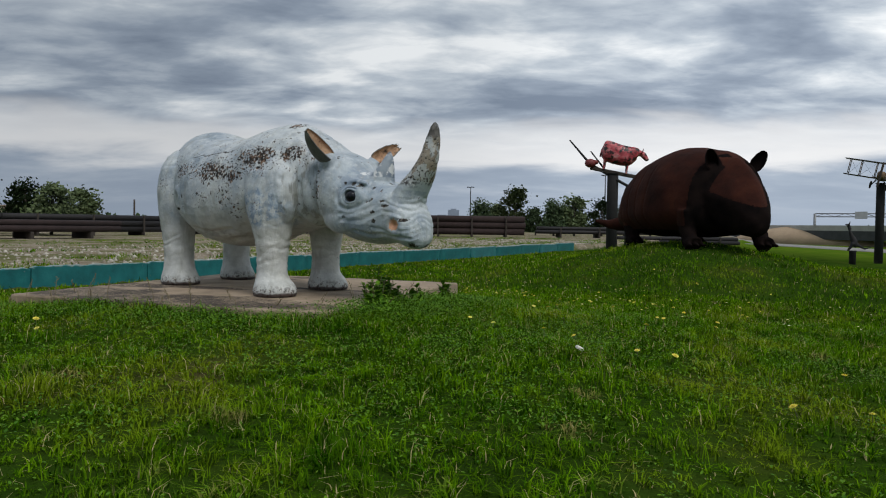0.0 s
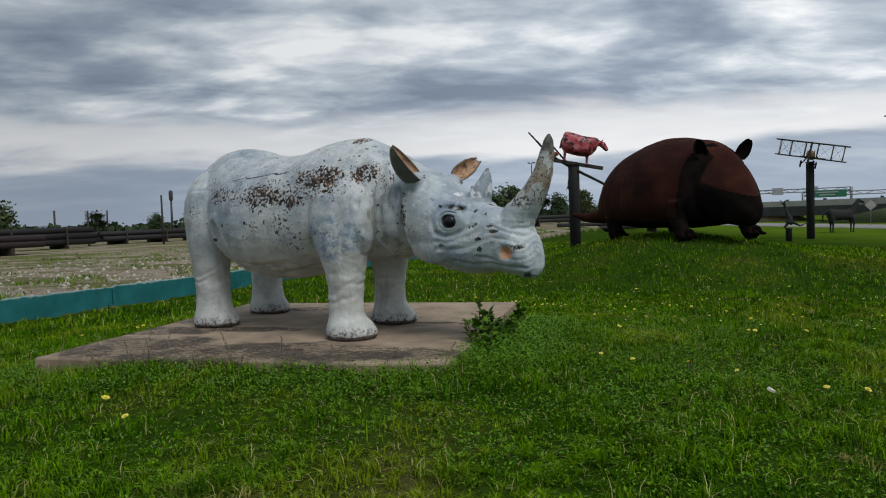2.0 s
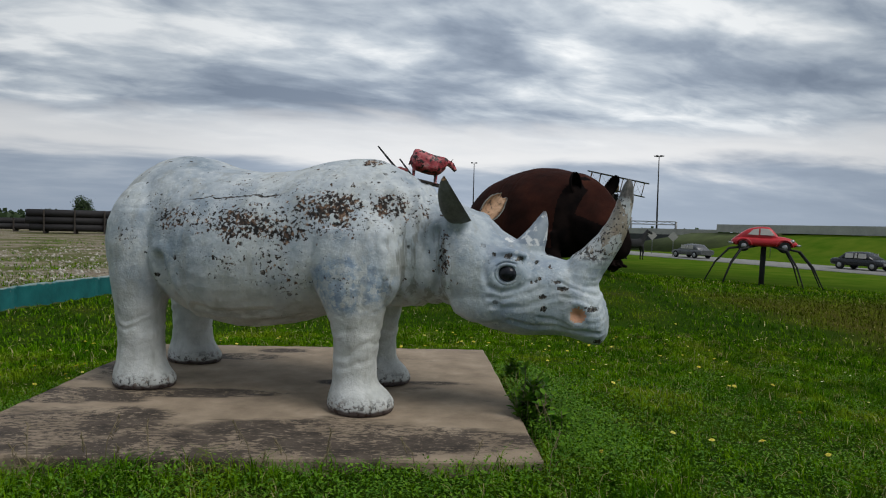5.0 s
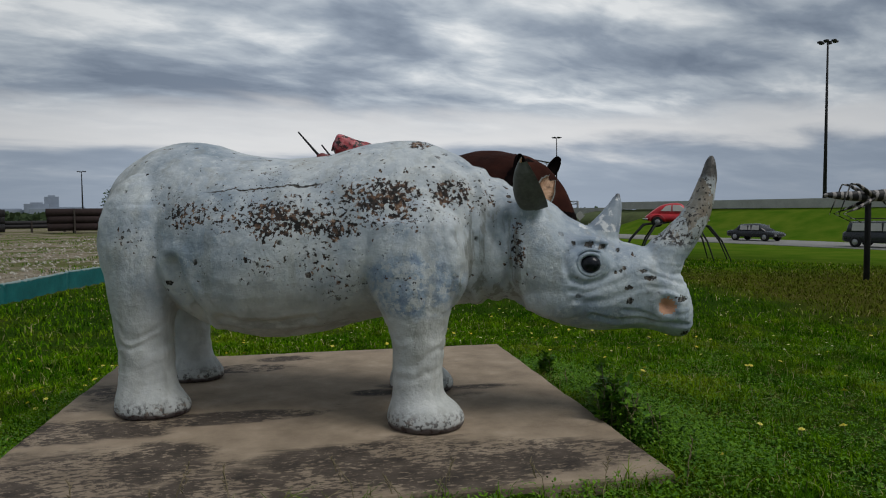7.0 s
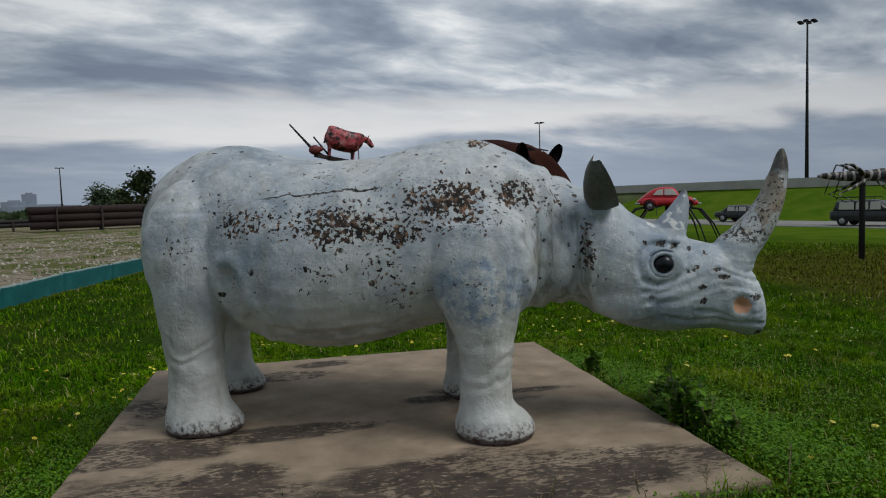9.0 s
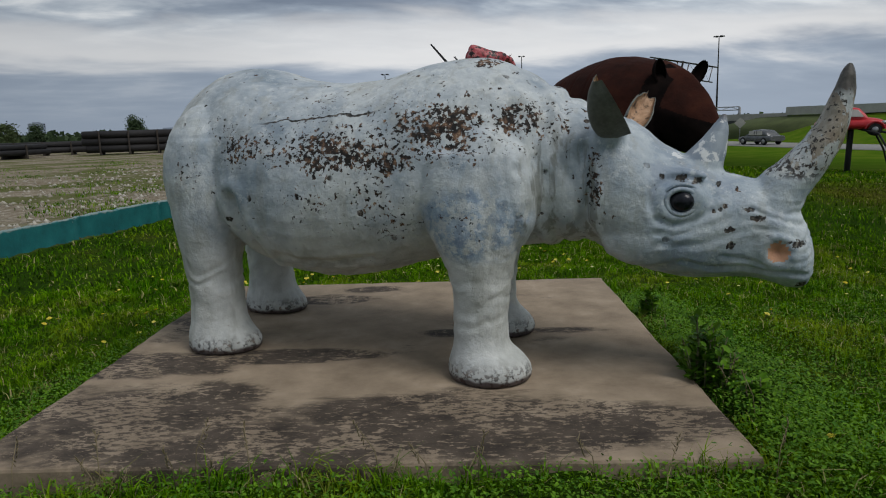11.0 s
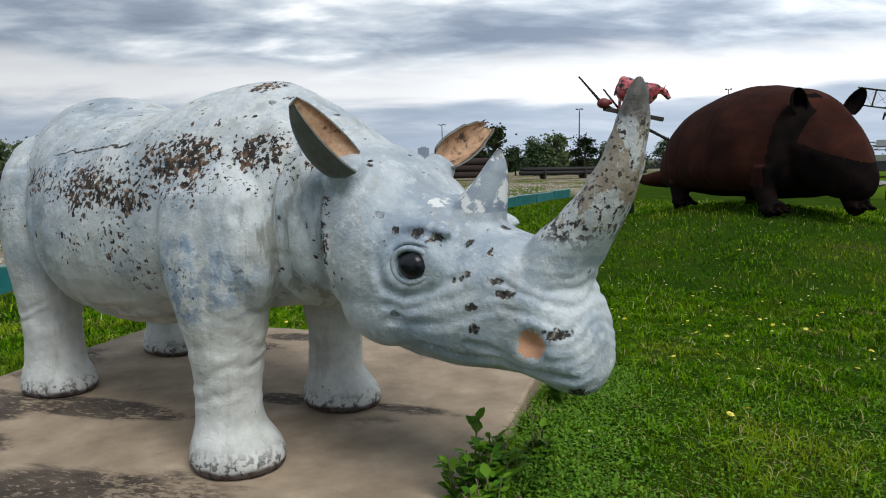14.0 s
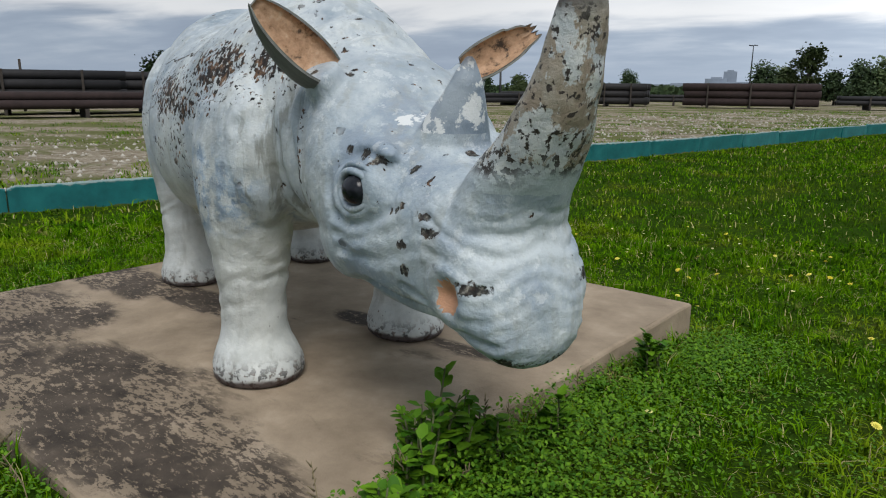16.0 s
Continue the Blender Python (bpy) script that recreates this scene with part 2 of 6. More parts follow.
GX, GY = axis_steps(-14, 32, 0.22), axis_steps(-6, 46, 0.22)
gxx, gyy = np.meshgrid(GX, GY, indexing="ij")
gzz = ground_z(gxx, gyy)
gzz = np.where(under_pad(gxx, gyy) < PAD_HALF - 0.05, np.minimum(gzz, PAD_TOP - 0.13), gzz)
nx, ny = gxx.shape
idx = np.arange(nx * ny).reshape(nx, ny)
quads = np.stack([idx[:-1, :-1], idx[1:, :-1], idx[1:, 1:], idx[:-1, 1:]], -1).reshape(-1, 4)
me = bpy.data.meshes.new("ground")
me.from_pydata(np.stack([gxx, gyy, gzz], -1).reshape(-1, 3).tolist(), [], quads.tolist())
me.materials.append(g.m)
me.shade_smooth()
tagged(new("ground", me), "green spring meadow running into a pale gravel yard", "ground", kind="structure")

# concrete slab
c = Mat("stained_concrete", 0.85, spec=0.3)
cx = c.axes()
base = c.ramp(c.noise(3.0, 6, 0.6), (0.3, (0.215, 0.166, 0.116)), (0.55, (0.33, 0.258, 0.184)), (0.75, (0.45, 0.36, 0.268)))


def mould(kx, ky, rx, ry, much):
    """One damp area on the slab, strongest in its middle."""
    dx = c.math("DIVIDE", c.math("SUBTRACT", cx[0], kx), rx)
    dy = c.math("DIVIDE", c.math("SUBTRACT", cx[1], ky), ry)
    return c.math("MULTIPLY", c.math("SUBTRACT", 1.0, c.math("SQRT", c.math("ADD", c.math("MULTIPLY", dx, dx), c.math("MULTIPLY", dy, dy))), clamp=True), much)


damp = mould(-1.45, -0.42, 0.75, 0.30, 0.65)
for area in ((-0.75, -0.30, 0.85, 0.19, 0.95), (-1.15, -1.15, 0.95, 0.55, 0.55), (0.35, -1.25, 1.05, 0.42, 0.62), (1.15, -1.40, 0.85, 0.40, 0.55), (-0.25, -1.55, 1.9, 0.38, 0.5), (-0.60, 1.15, 0.45, 0.20, 0.7), (-0.28, 1.50, 0.35, 0.16, 0.55), (0.38, 0.12, 0.28, 0.14, 0.6), (0.62, 0.30, 0.30, 0.10, 0.5), (1.2, 0.15, 0.5, 0.10, 0.36), (-1.55, 0.5, 0.3, 0.5, 0.3)):
    damp = c.math("MAXIMUM", damp, mould(*area))
damp = c.math("ADD", damp, c.math("MULTIPLY", c.math("SUBTRACT", c.noise(1.9, 7, 0.66, stretch=(0.75, 1.5, 1), distort=0.4), 0.5), 0.9))
damp = c.step(damp, 0.07, 0.25)
chip = c.step(c.math("ADD", c.noise(16, 6, 0.75, stretch=(1, 2.2, 1)), c.math("MULTIPLY", c.step(c.noise(2.2, 3), 0.45, 0.6), 0.10)), 0.56, 0.60)
stain = c.math("MULTIPLY", damp, c.math("SUBTRACT", 1.0, c.math("MULTIPLY", chip, 0.8)))
c.color(c.mix(c.math("MULTIPLY", stain, 0.92), base, c.ramp(c.noise(6, 4), (0.3, (0.018, 0.014, 0.012)), (0.7, (0.075, 0.058, 0.045)))))
c.bump(c.noise(30, 6, 0.7), 0.006, 0.7)
bm = bmesh.new()
n = 40
rows = []
for zi, (inset, z) in enumerate(((0, -0.24), (0, -0.02), (0.006, -0.006), (0.02, 0))):
    h = PAD_HALF - inset
    ring = []
    for k in range(4 * n):
        sd, t = divmod(k, n)
        u = -h + 2 * h * t / n
        p = [(u, -h), (h, u), (-u, h), (-h, -u)][sd]
        w = 0.012 * noise.noise((p[0] * 3, p[1] * 3, 5)) * (1 if zi else 0.4)
        ring.append((p[0] * (1 + w / 2), p[1] * (1 + w / 2), z - (0.010 * abs(noise.noise((p[0] * 7, p[1] * 7, 2))) if zi > 1 else 0)))
    rows.append(ring)
loft(bm, rows)
pad = new("concrete_slab", mesh_of("concrete_slab", bm, c.m, False))
pad.matrix_basis = pose(*PAD_C, PAD_TOP, 0, 0, PAD_TURN)
tagged(pad, "square concrete slab with dark mould stains in the grass", "slab", kind="structure")


# ---- the rhinoceros ----
def leg_rings(cx, cy, rows, sides=28):
    out = []
    for z, dx, rx, ry in smooth_rows(rows, 3):
        out.append([(cx + dx + rx * math.cos(a), cy + ry * math.sin(a), z) for a in (2 * math.pi * k / sides for k in range(sides))])
    return out


FRONT_LEG = [(-0.012, 0.045, 0.232, 0.205), (0.05, 0.045, 0.242, 0.212), (0.12, 0.03, 0.21, 0.19), (0.20, 0.0, 0.162, 0.160), (0.38, 0.0, 0.155, 0.155), (0.55, 0.005, 0.172, 0.178),
             (0.70, -0.01, 0.222, 0.205), (0.85, -0.03, 0.275, 0.222), (1.05, -0.06, 0.30, 0.215), (1.25, -0.1, 0.26, 0.17)]
REAR_LEG = [(-0.012, 0.04, 0.248, 0.205), (0.05, 0.04, 0.252, 0.21), (0.12, 0.02, 0.222, 0.19), (0.20, 0.01, 0.19, 0.170), (0.38, 0.01, 0.176, 0.165), (0.57, 0.0, 0.192, 0.182),
            (0.75, 0.0, 0.215, 0.21), (0.92, 0.01, 0.245, 0.235), (1.12, 0.02, 0.27, 0.245), (1.35, 0.03, 0.26, 0.2)]
TRUNK = [(-2.365, 1.30, 1.06, 0.08), (-2.30, 1.44, 0.94, 0.19), (-2.19, 1.59, 0.84, 0.32), (-2.06, 1.69, 0.76, 0.45), (-1.84, 1.785, 0.68, 0.565), (-1.67, 1.81, 0.62, 0.63), (-1.5, 1.79, 0.565, 0.68), (-1.35, 1.74, 0.51, 0.72), (-1.19, 1.705, 0.475, 0.745), (-0.95, 1.68, 0.455, 0.745),
         (-0.65, 1.69, 0.50, 0.715), (-0.49, 1.728, 0.545, 0.69), (-0.34, 1.764, 0.585, 0.655), (-0.15, 1.782, 0.62, 0.60), (0.0, 1.774, 0.65, 0.56), (0.145, 1.726, 0.67, 0.515), (0.29, 1.65, 0.69, 0.46), (0.47, 1.54, 0.72, 0.40), (0.62, 1.46, 0.75, 0.36), (0.78, 1.37, 0.78, 0.31)]
HEAD = [(0.48, 1.48, 0.80, 0.34), (0.62, 1.455, 0.715, 0.38), (0.76, 1.41, 0.635, 0.39), (0.88, 1.34, 0.585, 0.385), (0.95, 1.275, 0.565, 0.375), (1.06, 1.215, 0.548, 0.35), (1.18, 1.155, 0.54, 0.31), (1.3, 1.105, 0.55, 0.275), (1.42, 1.075, 0.555, 0.255), (1.53, 1.03, 0.535, 0.235),
        (1.62, 0.95, 0.508, 0.21), (1.69, 0.84, 0.515, 0.165), (1.73, 0.72, 0.575, 0.09)]
# x, z and half width across; fore and aft the horns are slimmer
HORN = [(1.53, 0.95, 0.20), (1.58, 1.04, 0.175), (1.65, 1.12, 0.15), (1.735, 1.235, 0.124), (1.788, 1.36, 0.10), (1.822, 1.5, 0.074), (1.838, 1.59, 0.05), (1.843, 1.645, 0.016)]
HORN_TWO = [(1.15, 1.09, 0.16), (1.19, 1.18, 0.122), (1.235, 1.27, 0.084), (1.262, 1.345, 0.054), (1.274, 1.40, 0.026), (1.277, 1.424, 0.008)]
EYE, NOSTRIL = Vector((1.097, 0.330, 0.982)), Vector((1.558, 0.232, 0.722))

bm = bmesh.new()
loft(bm, [egg_ring(x, t, b, w * 0.97, 2.3, n_up=2.15 - 0.45 * math.exp(-((x - 0.05) / 0.45) ** 2)) for x, t, b, w in smooth_rows(TRUNK, 4)])
loft(bm, [egg_ring(x, t, b, w, 2.3, wide=0.5) for x, t, b, w in smooth_rows(HEAD, 4)])
for cx_, cy_ in ((0.055, -0.45), (-0.16, 0.42)):
    loft(bm, leg_rings(cx_, cy_, FRONT_LEG))
for cx_, cy_ in ((-1.795, -0.46), (-2.06, 0.48)):
    loft(bm, leg_rings(cx_, cy_, REAR_LEG))
for s in (-1, 1):
    blob(bm, (1.10, s * 0.262, 0.985), (0.125, 0.075, 0.105))   # brow and lid
    blob(bm, (1.06, s * 0.24, 1.10), (0.16, 0.06, 0.055))       # brow ridge
    blob(bm, (0.90, s * 0.27, 0.80), (0.22, 0.10, 0.17))         # jowl
    blob(bm, (1.545, s * 0.175, 0.722), (0.105, 0.075, 0.09))   # nostril wing
    tube(bm, [(0.70, s * 0.24, 1.24), (0.745, s * 0.32, 1.375)], [0.105, 0.07], 12)
    blob(bm, (0.07, s * 0.43, 1.0), (0.32, 0.20, 0.38))       # shoulder
blob(bm, (-1.78, -0.42, 1.12), (0.33, 0.27, 0.46))      # haunches
blob(bm, (-1.90, 0.42, 1.12), (0.33, 0.27, 0.46))
tube(bm, [(x, 0, z) for x, z, r in HORN], [r for x, z, r in HORN], 24, flat=0.70)
tube(bm, [(x, 0, z) for x, z, r in HORN_TWO], [r for x, z, r in HORN_TWO], 18, flat=0.8)
bm = fused(bm, 0.0125, 7)

# skin folds as lines in the side view: width, depth, then x and z along each line
CREASES = [
    (0.050, 0.050, [(-1.45, 0.98), (-1.43, 0.88), (-1.39, 0.77), (-1.36, 0.66)]),    # flank and haunch
    (0.016, 0.016, [(-1.40, 0.70), (-1.28, 0.60), (-1.06, 0.54), (-0.94, 0.51), (-0.76, 0.535), (-0.40, 0.62)]),    # ledge under the belly
    (0.022, 0.014, [(-1.20, 0.66), (-1.05, 0.625), (-0.80, 0.615), (-0.6, 0.655)]),
    (0.030, 0.009, [(0.31, 1.16), (0.35, 0.95), (0.33, 0.78)]),      # behind the neck
    (0.032, 0.036, [(0.60, 1.25), (0.63, 1.05), (0.60, 0.86), (0.66, 0.72)]),     # throat and jowl
    (0.016, 0.0075, [(0.97, 0.91), (1.05, 0.87), (1.16, 0.885), (1.28, 0.94)]),     # under the eye
    (0.016, 0.006, [(0.98, 0.83), (1.10, 0.815), (1.24, 0.85), (1.36, 0.90)]),
    (0.016, 0.005, [(1.02, 0.76), (1.16, 0.745), (1.30, 0.79), (1.42, 0.83)]),
    (0.012, 0.015, [(1.10, 0.665), (1.25, 0.635), (1.40, 0.645), (1.52, 0.615), (1.68, 0.605)]),     # mouth
    (0.010, 0.009, [(1.30, 0.70), (1.42, 0.68), (1.50, 0.655)]),
    (0.012, 0.008, [(1.44, 0.84), (1.55, 0.825), (1.64, 0.80)]),
    (0.010, 0.008, [(1.42, 0.94), (1.50, 0.90), (1.60, 0.87), (1.68, 0.85)]),
]


def to_line(x, z, pts):
    """Distance from each place to a line of points in the side view."""
    best = np.full(len(x), 9.0)
    for (ax_, az_), (bx_, bz_) in zip(pts, pts[1:]):
        dx, dz = bx_ - ax_, bz_ - az_
        t = np.clip(((x - ax_) * dx + (z - az_) * dz) / (dx * dx + dz * dz), 0, 1)
        best = np.minimum(best, np.hypot(x - ax_ - t * dx, z - az_ - t * dz))
    return best


bm.verts.ensure_lookup_table()
bm.normal_update()
co = np.array([v.co[:] for v in bm.verts])
nr = np.array([v.normal[:] for v in bm.verts])
px_, py_, pz_ = co.T
w1 = np.array([noise.noise(v.co * 4.0) for v in bm.verts])
w2 = np.array([noise.noise(v.co * 9.0) for v in bm.verts])
w3 = np.array([noise.noise(v.co * 17.0) for v in bm.verts])
on_horn = ((pz_ > 1.10) & (px_ > 1.46)) | ((px_ > 1.62) & (pz_ > 0.98))
dep = 0.006 * np.array([noise.noise(v.co * 3.0 + Vector((0, 0, 7))) for v in bm.verts]) + 0.0022 * w3
leg_zone = (pz_ < 0.8) & (px_ < 0.6)
dep += np.where(leg_zone, 0.0048 * np.clip(1 - abs(pz_ - 0.45) / 0.30, 0, 1) * np.sin(52 * pz_ + 4 * w1 + 4.5 * w2), 0)
neck = (px_ > 0.12) & (px_ < 0.74) & (pz_ > 0.7)
dep += np.where(neck, 0.0145 * np.clip(1 - abs(px_ - 0.43) / 0.28, 0, 1) * np.sin(42 * (px_ + 0.16 * pz_) + 3.0 * w1 + 1.2 * w2), 0)
snout = (px_ > 1.30) & (pz_ < 1.0)
dep += np.where(snout, 0.0034 * np.clip((px_ - 1.45) / 0.2, 0, 1) * np.clip(0.5 + 1.2 * w1, 0, 1) * np.sin(118 * (pz_ + 0.22 * abs(py_)) + 5.0 * w1 + 2.5 * w2), 0)
cheek = (px_ > 0.95) & (px_ < 1.45) & (pz_ < 0.92)
dep += np.where(cheek, 0.0020 * np.sin(75 * (pz_ - 0.3 * px_) + 6 * w1), 0)
for wide_, deep_, line in CREASES:
    d_ = to_line(px_ + 0.012 * w2, pz_ + 0.012 * w1, line)
    dep += np.where(abs(py_) > 0.10, -deep_ * np.exp(-(d_ / wide_) ** 2) + 0.35 * deep_ * np.exp(-((d_ - 1.9 * wide_) / wide_) ** 2), 0)
ridge = 0.005 * w2 + 0.004 * w3      # the horn's rough sheath
dep = np.where(on_horn, ridge, dep)
for side_ in (-1, 1):
    rn = np.sqrt((px_ - NOSTRIL.x) ** 2 + (py_ - side_ * NOSTRIL.y) ** 2 + (pz_ - NOSTRIL.z) ** 2)
    dep = np.where(rn < 0.060, dep - 0.055 * np.clip(1 - (rn / 0.060) ** 2, 0, 1), dep) + 0.010 * np.exp(-((rn - 0.085) / 0.022) ** 2)
    re_ = np.sqrt(((px_ - EYE.x) / 1.15) ** 2 + (pz_ - EYE.z) ** 2)
    on_side = side_ * py_ > 0.15
    dep = dep + np.where(on_side, -0.012 * np.exp(-((re_ - 0.125) / 0.018) ** 2) + 0.008 * np.exp(-((re_ - 0.085) / 0.02) ** 2), 0)
co = co + nr * dep[:, None]
for v, q in zip(bm.verts, co):
    v.co = q
for f in bm.faces:
    q = f.calc_center_median()
    f.material_index = 0
    if (q.x > 1.47 and q.z > 1.10 - 0.30 * (q.x - 1.47)) or (q.x > 1.60 and q.z > 1.03):
        f.material_index = 1
    if 1.03 < q.x < 1.36 and q.z > 1.175 + 0.10 * (1.2 - q.x) and abs(q.y) < 0.15:
        f.material_index = 2
    if (q - Vector((NOSTRIL.x, math.copysign(NOSTRIL.y, q.y), NOSTRIL.z))).length < 0.052:
        f.material_index = 4
# eyes and their rims
for s in (-1, 1):
    blob(bm, (EYE.x, s * (EYE.y - 0.008), EYE.z), (0.062, 0.050, 0.055), 24, 3)
    for k_, (gx_, gz_, r_) in enumerate(((0.073, 0.064, 0.013), (0.098, 0.088, 0.010))):
        ring = [Vector((EYE.x + gx_ * math.cos(a), s * (EYE.y + 0.012 - 0.026 * math.cos(a) - 0.016 * abs(math.cos(a)) - 0.012 * k_), EYE.z + gz_ * math.sin(a))) for a in (2 * math.pi * k / 24 for k in range(25))]
        tube(bm, ring, r_, 8, 0)


def ear(bm, base, tip, face, width, torn=0.0):
    """A cupped leaf of two skins: hide outside, bare resin inside."""
    base, tip = Vector(base), Vector(tip)
    ax = (tip - base)
    side = ax.cross(Vector(face)).normalized()
    out = side.cross(ax).normalized()
    nu, nv = 16, 12
    skins = []
    for depth, grow, mat in ((0.165 * width / 0.115, 1.0, 5), (0.13 * width / 0.115, 0.86, 6)):
        rows = []
        for i in range(nu + 1):
            u = i / nu
            w = width * grow * (max(0, math.sin(math.pi * min(1, 0.12 + 0.88 * u) ** 0.8)) ** 0.42) if u < 1 else 0.03
            w = max(w, 0.012)
            row = []
            for j in range(nv + 1):
                v = -1 + 2 * j / nv
                back = depth * (1 - v * v) * min(1, w / (width * grow)) * (1 - 0.2 * u)
                rag = torn * noise.noise((u * 6, v * 4, 3)) * u
                row.append(base + ax * (u + rag * 0.3) * (1.0 if mat == 5 else 0.985) + side * w * v - out * back + out * 0.02)
            rows.append(row)
        skins.append([[bm.verts.new(p) for p in r] for r in rows])
        for a, b in zip(skins[-1], skins[-1][1:]):
            for j in range(nv):
                q = (a[j], a[j + 1], b[j + 1], b[j])
                f = bm.faces.new(q if mat == 6 else q[::-1])
                f.material_index = mat
    outer, inner = skins
    edge_o = [r[0] for r in outer] + outer[-1][1:-1] + [r[-1] for r in outer[::-1]]
    edge_i = [r[0] for r in inner] + inner[-1][1:-1] + [r[-1] for r in inner[::-1]]
    for k in range(len(edge_o) - 1):
        f = bm.faces.new((edge_o[k], edge_o[k + 1], edge_i[k + 1], edge_i[k]))
        f.material_index = 5


ear(bm, (0.785, -0.305, 1.36), (0.70, -0.545, 1.595), (0.76, 0.22, 0.52), 0.108)
ear(bm, (0.765, 0.285, 1.375), (0.83, 0.57, 1.54), (0.75, -0.40, 0.50), 0.082, 0.5)

# weathered white paint
p = Mat("weathered_white_paint", 0.55, spec=0.4)
px, py, pz = p.axes()
ab = p.math("ABSOLUTE", py)
tint = p.ramp(p.noise(2.2, 5, 0.6), (0.34, (0.24, 0.30, 0.355)), (0.44, (0.40, 0.45, 0.49)), (0.54, (0.56, 0.60, 0.61)), (0.66, (0.44, 0.455, 0.43)))
lowgrey = p.math("MULTIPLY", p.step(p.math("ADD", pz, p.math("MULTIPLY", p.noise(3, 5, 0.6), 0.5)), 1.20, 0.85), p.step(px, 0.9, 0.55))
headzone = p.step(px, 0.62, 1.0)
tint = p.mix(p.math("MULTIPLY", headzone, 0.75), tint, p.ramp(p.noise(4, 6, 0.65), (0.40, (0.21, 0.27, 0.345)), (0.5, (0.35, 0.415, 0.465)), (0.61, (0.50, 0.555, 0.58))))


def zone(kx, kz, rx, rz):
    dx = p.math("DIVIDE", p.math("SUBTRACT", px, kx), rx)
    dz = p.math("DIVIDE", p.math("SUBTRACT", pz, kz), rz)
    return p.math("SQRT", p.math("ADD", p.math("MULTIPLY", dx, dx), p.math("MULTIPLY", dz, dz)))


blue = p.math("MULTIPLY", p.step(p.math("ADD", zone(0.05, 0.88, 0.33, 0.21), p.math("MULTIPLY", p.noise(6, 5, 0.65), 0.7)), 1.45, 1.05), p.step(p.noise(13, 6, 0.75), 0.44, 0.55))
bluesp = p.step(p.noise(4.5, 7, 0.75), 0.51, 0.61)
tint = p.mix(p.math("MULTIPLY", bluesp, 0.34), tint, (0.22, 0.295, 0.385))
grime = p.step(p.noise(7.5, 7, 0.75, stretch=(1, 1, 0.6)), 0.53, 0.62)
tint = p.mix(p.math("MULTIPLY", grime, 0.26), tint, (0.26, 0.27, 0.245))
white = p.step(p.noise(13, 7, 0.75), 0.555, 0.61)
tint = p.mix(p.math("MULTIPLY", white, 0.32), tint, (0.74, 0.77, 0.76))
tint = p.mix(p.math("MULTIPLY", lowgrey, 0.72), tint, p.ramp(p.noise(6, 6, 0.65), (0.35, (0.44, 0.45, 0.42)), (0.5, (0.57, 0.58, 0.545)), (0.65, (0.66, 0.67, 0.64))))
tint = p.mix(p.math("MULTIPLY", blue, 0.9), tint, p.ramp(p.noise(22, 4), (0.3, (0.13, 0.20, 0.305)), (0.7, (0.38, 0.47, 0.56))))
# streaks that ran down
streak = p.step(p.noise(9, 4, 0.6, stretch=(1, 1, 0.18)), 0.53, 0.66)
tint = p.mix(p.math("MULTIPLY", streak, 0.36), tint, (0.28, 0.285, 0.25))
# dark vertical lines over the neck folds
folded = p.math("MULTIPLY", p.step(p.noise(17, 4, 0.6, stretch=(1, 1, 0.10)), 0.49, 0.60), p.step(zone(0.50, 0.98, 0.30, 0.46), 1.0, 0.55))
tint = p.mix(p.math("MULTIPLY", folded, 0.65), tint, (0.17, 0.17, 0.135))
# dark blotchy band along the lower belly fold
belly_band = p.math("MULTIPLY", p.step(zone(-0.78, 0.605, 0.55, 0.06), 1.1, 0.4), p.step(p.noise(7, 5, 0.65, stretch=(0.5, 1, 1.5)), 0.42, 0.56))
tint = p.mix(p.math("MULTIPLY", belly_band, 0.6), tint, (0.19, 0.19, 0.165))
# flaking along the back: patches where the paint is gone
flake_n = p.noise(42, 4, 0.62)
big_n = p.noise(3.2, 3, 0.5)
back = p.step(zone(-0.16, 1.405, 0.36, 0.165), 1.15, 0.35)
for kx, kz, rx, rz, much in ((-1.34, 1.285, 0.20, 0.12, 0.9), (-1.06, 1.25, 0.16, 0.10, 0.85), (-0.76, 1.27, 0.34, 0.15, 0.98), (-0.40, 1.20, 0.08, 0.09, 0.85), (0.27, 1.43, 0.15, 0.13, 0.95), (0.42, 1.40, 0.14, 0.17, 0.62), (-1.70, 1.15, 0.22, 0.16, 0.5), (0.66, 1.10, 0.07, 0.20, 0.72), (-0.55, 1.30, 1.05, 0.19, 0.70), (-0.55, 1.38, 1.3, 0.30, 0.45), (-0.6, 0.95, 0.85, 0.22, 0.38), (0.05, 0.86, 0.2, 0.12, 0.45), (0.02, 1.75, 0.11, 0.05, 0.85), (-2.22, 1.48, 0.12, 0.14, 0.8)):
    back = p.math("MAXIMUM", back, p.math("MULTIPLY", p.step(zone(kx, kz, rx, rz), 1.2, 0.4), much))
back = p.math("MULTIPLY", back, p.step(py, 0.15, -0.1))
cover = p.math("ADD", p.math("SUBTRACT", p.math("MULTIPLY", back, 0.31), 0.125), p.math("MULTIPLY", p.math("SUBTRACT", big_n, 0.5), 0.36))
flake = p.step(p.math("ADD", flake_n, cover), 0.605, 0.63)
speck = p.math("MULTIPLY", p.step(p.noise(15, 4, 0.6, vec=None, stretch=(1, 1, 0.75)), 0.665, 0.685), p.step(pz, 0.7, 0.95))
foot = p.math("MULTIPLY", p.step(pz, 0.13, 0.03), p.step(p.noise(30, 5, 0.7), 0.515, 0.56))
sole = p.step(p.math("ADD", pz, p.math("MULTIPLY", p.noise(9), 0.06)), 0.068, 0.045)
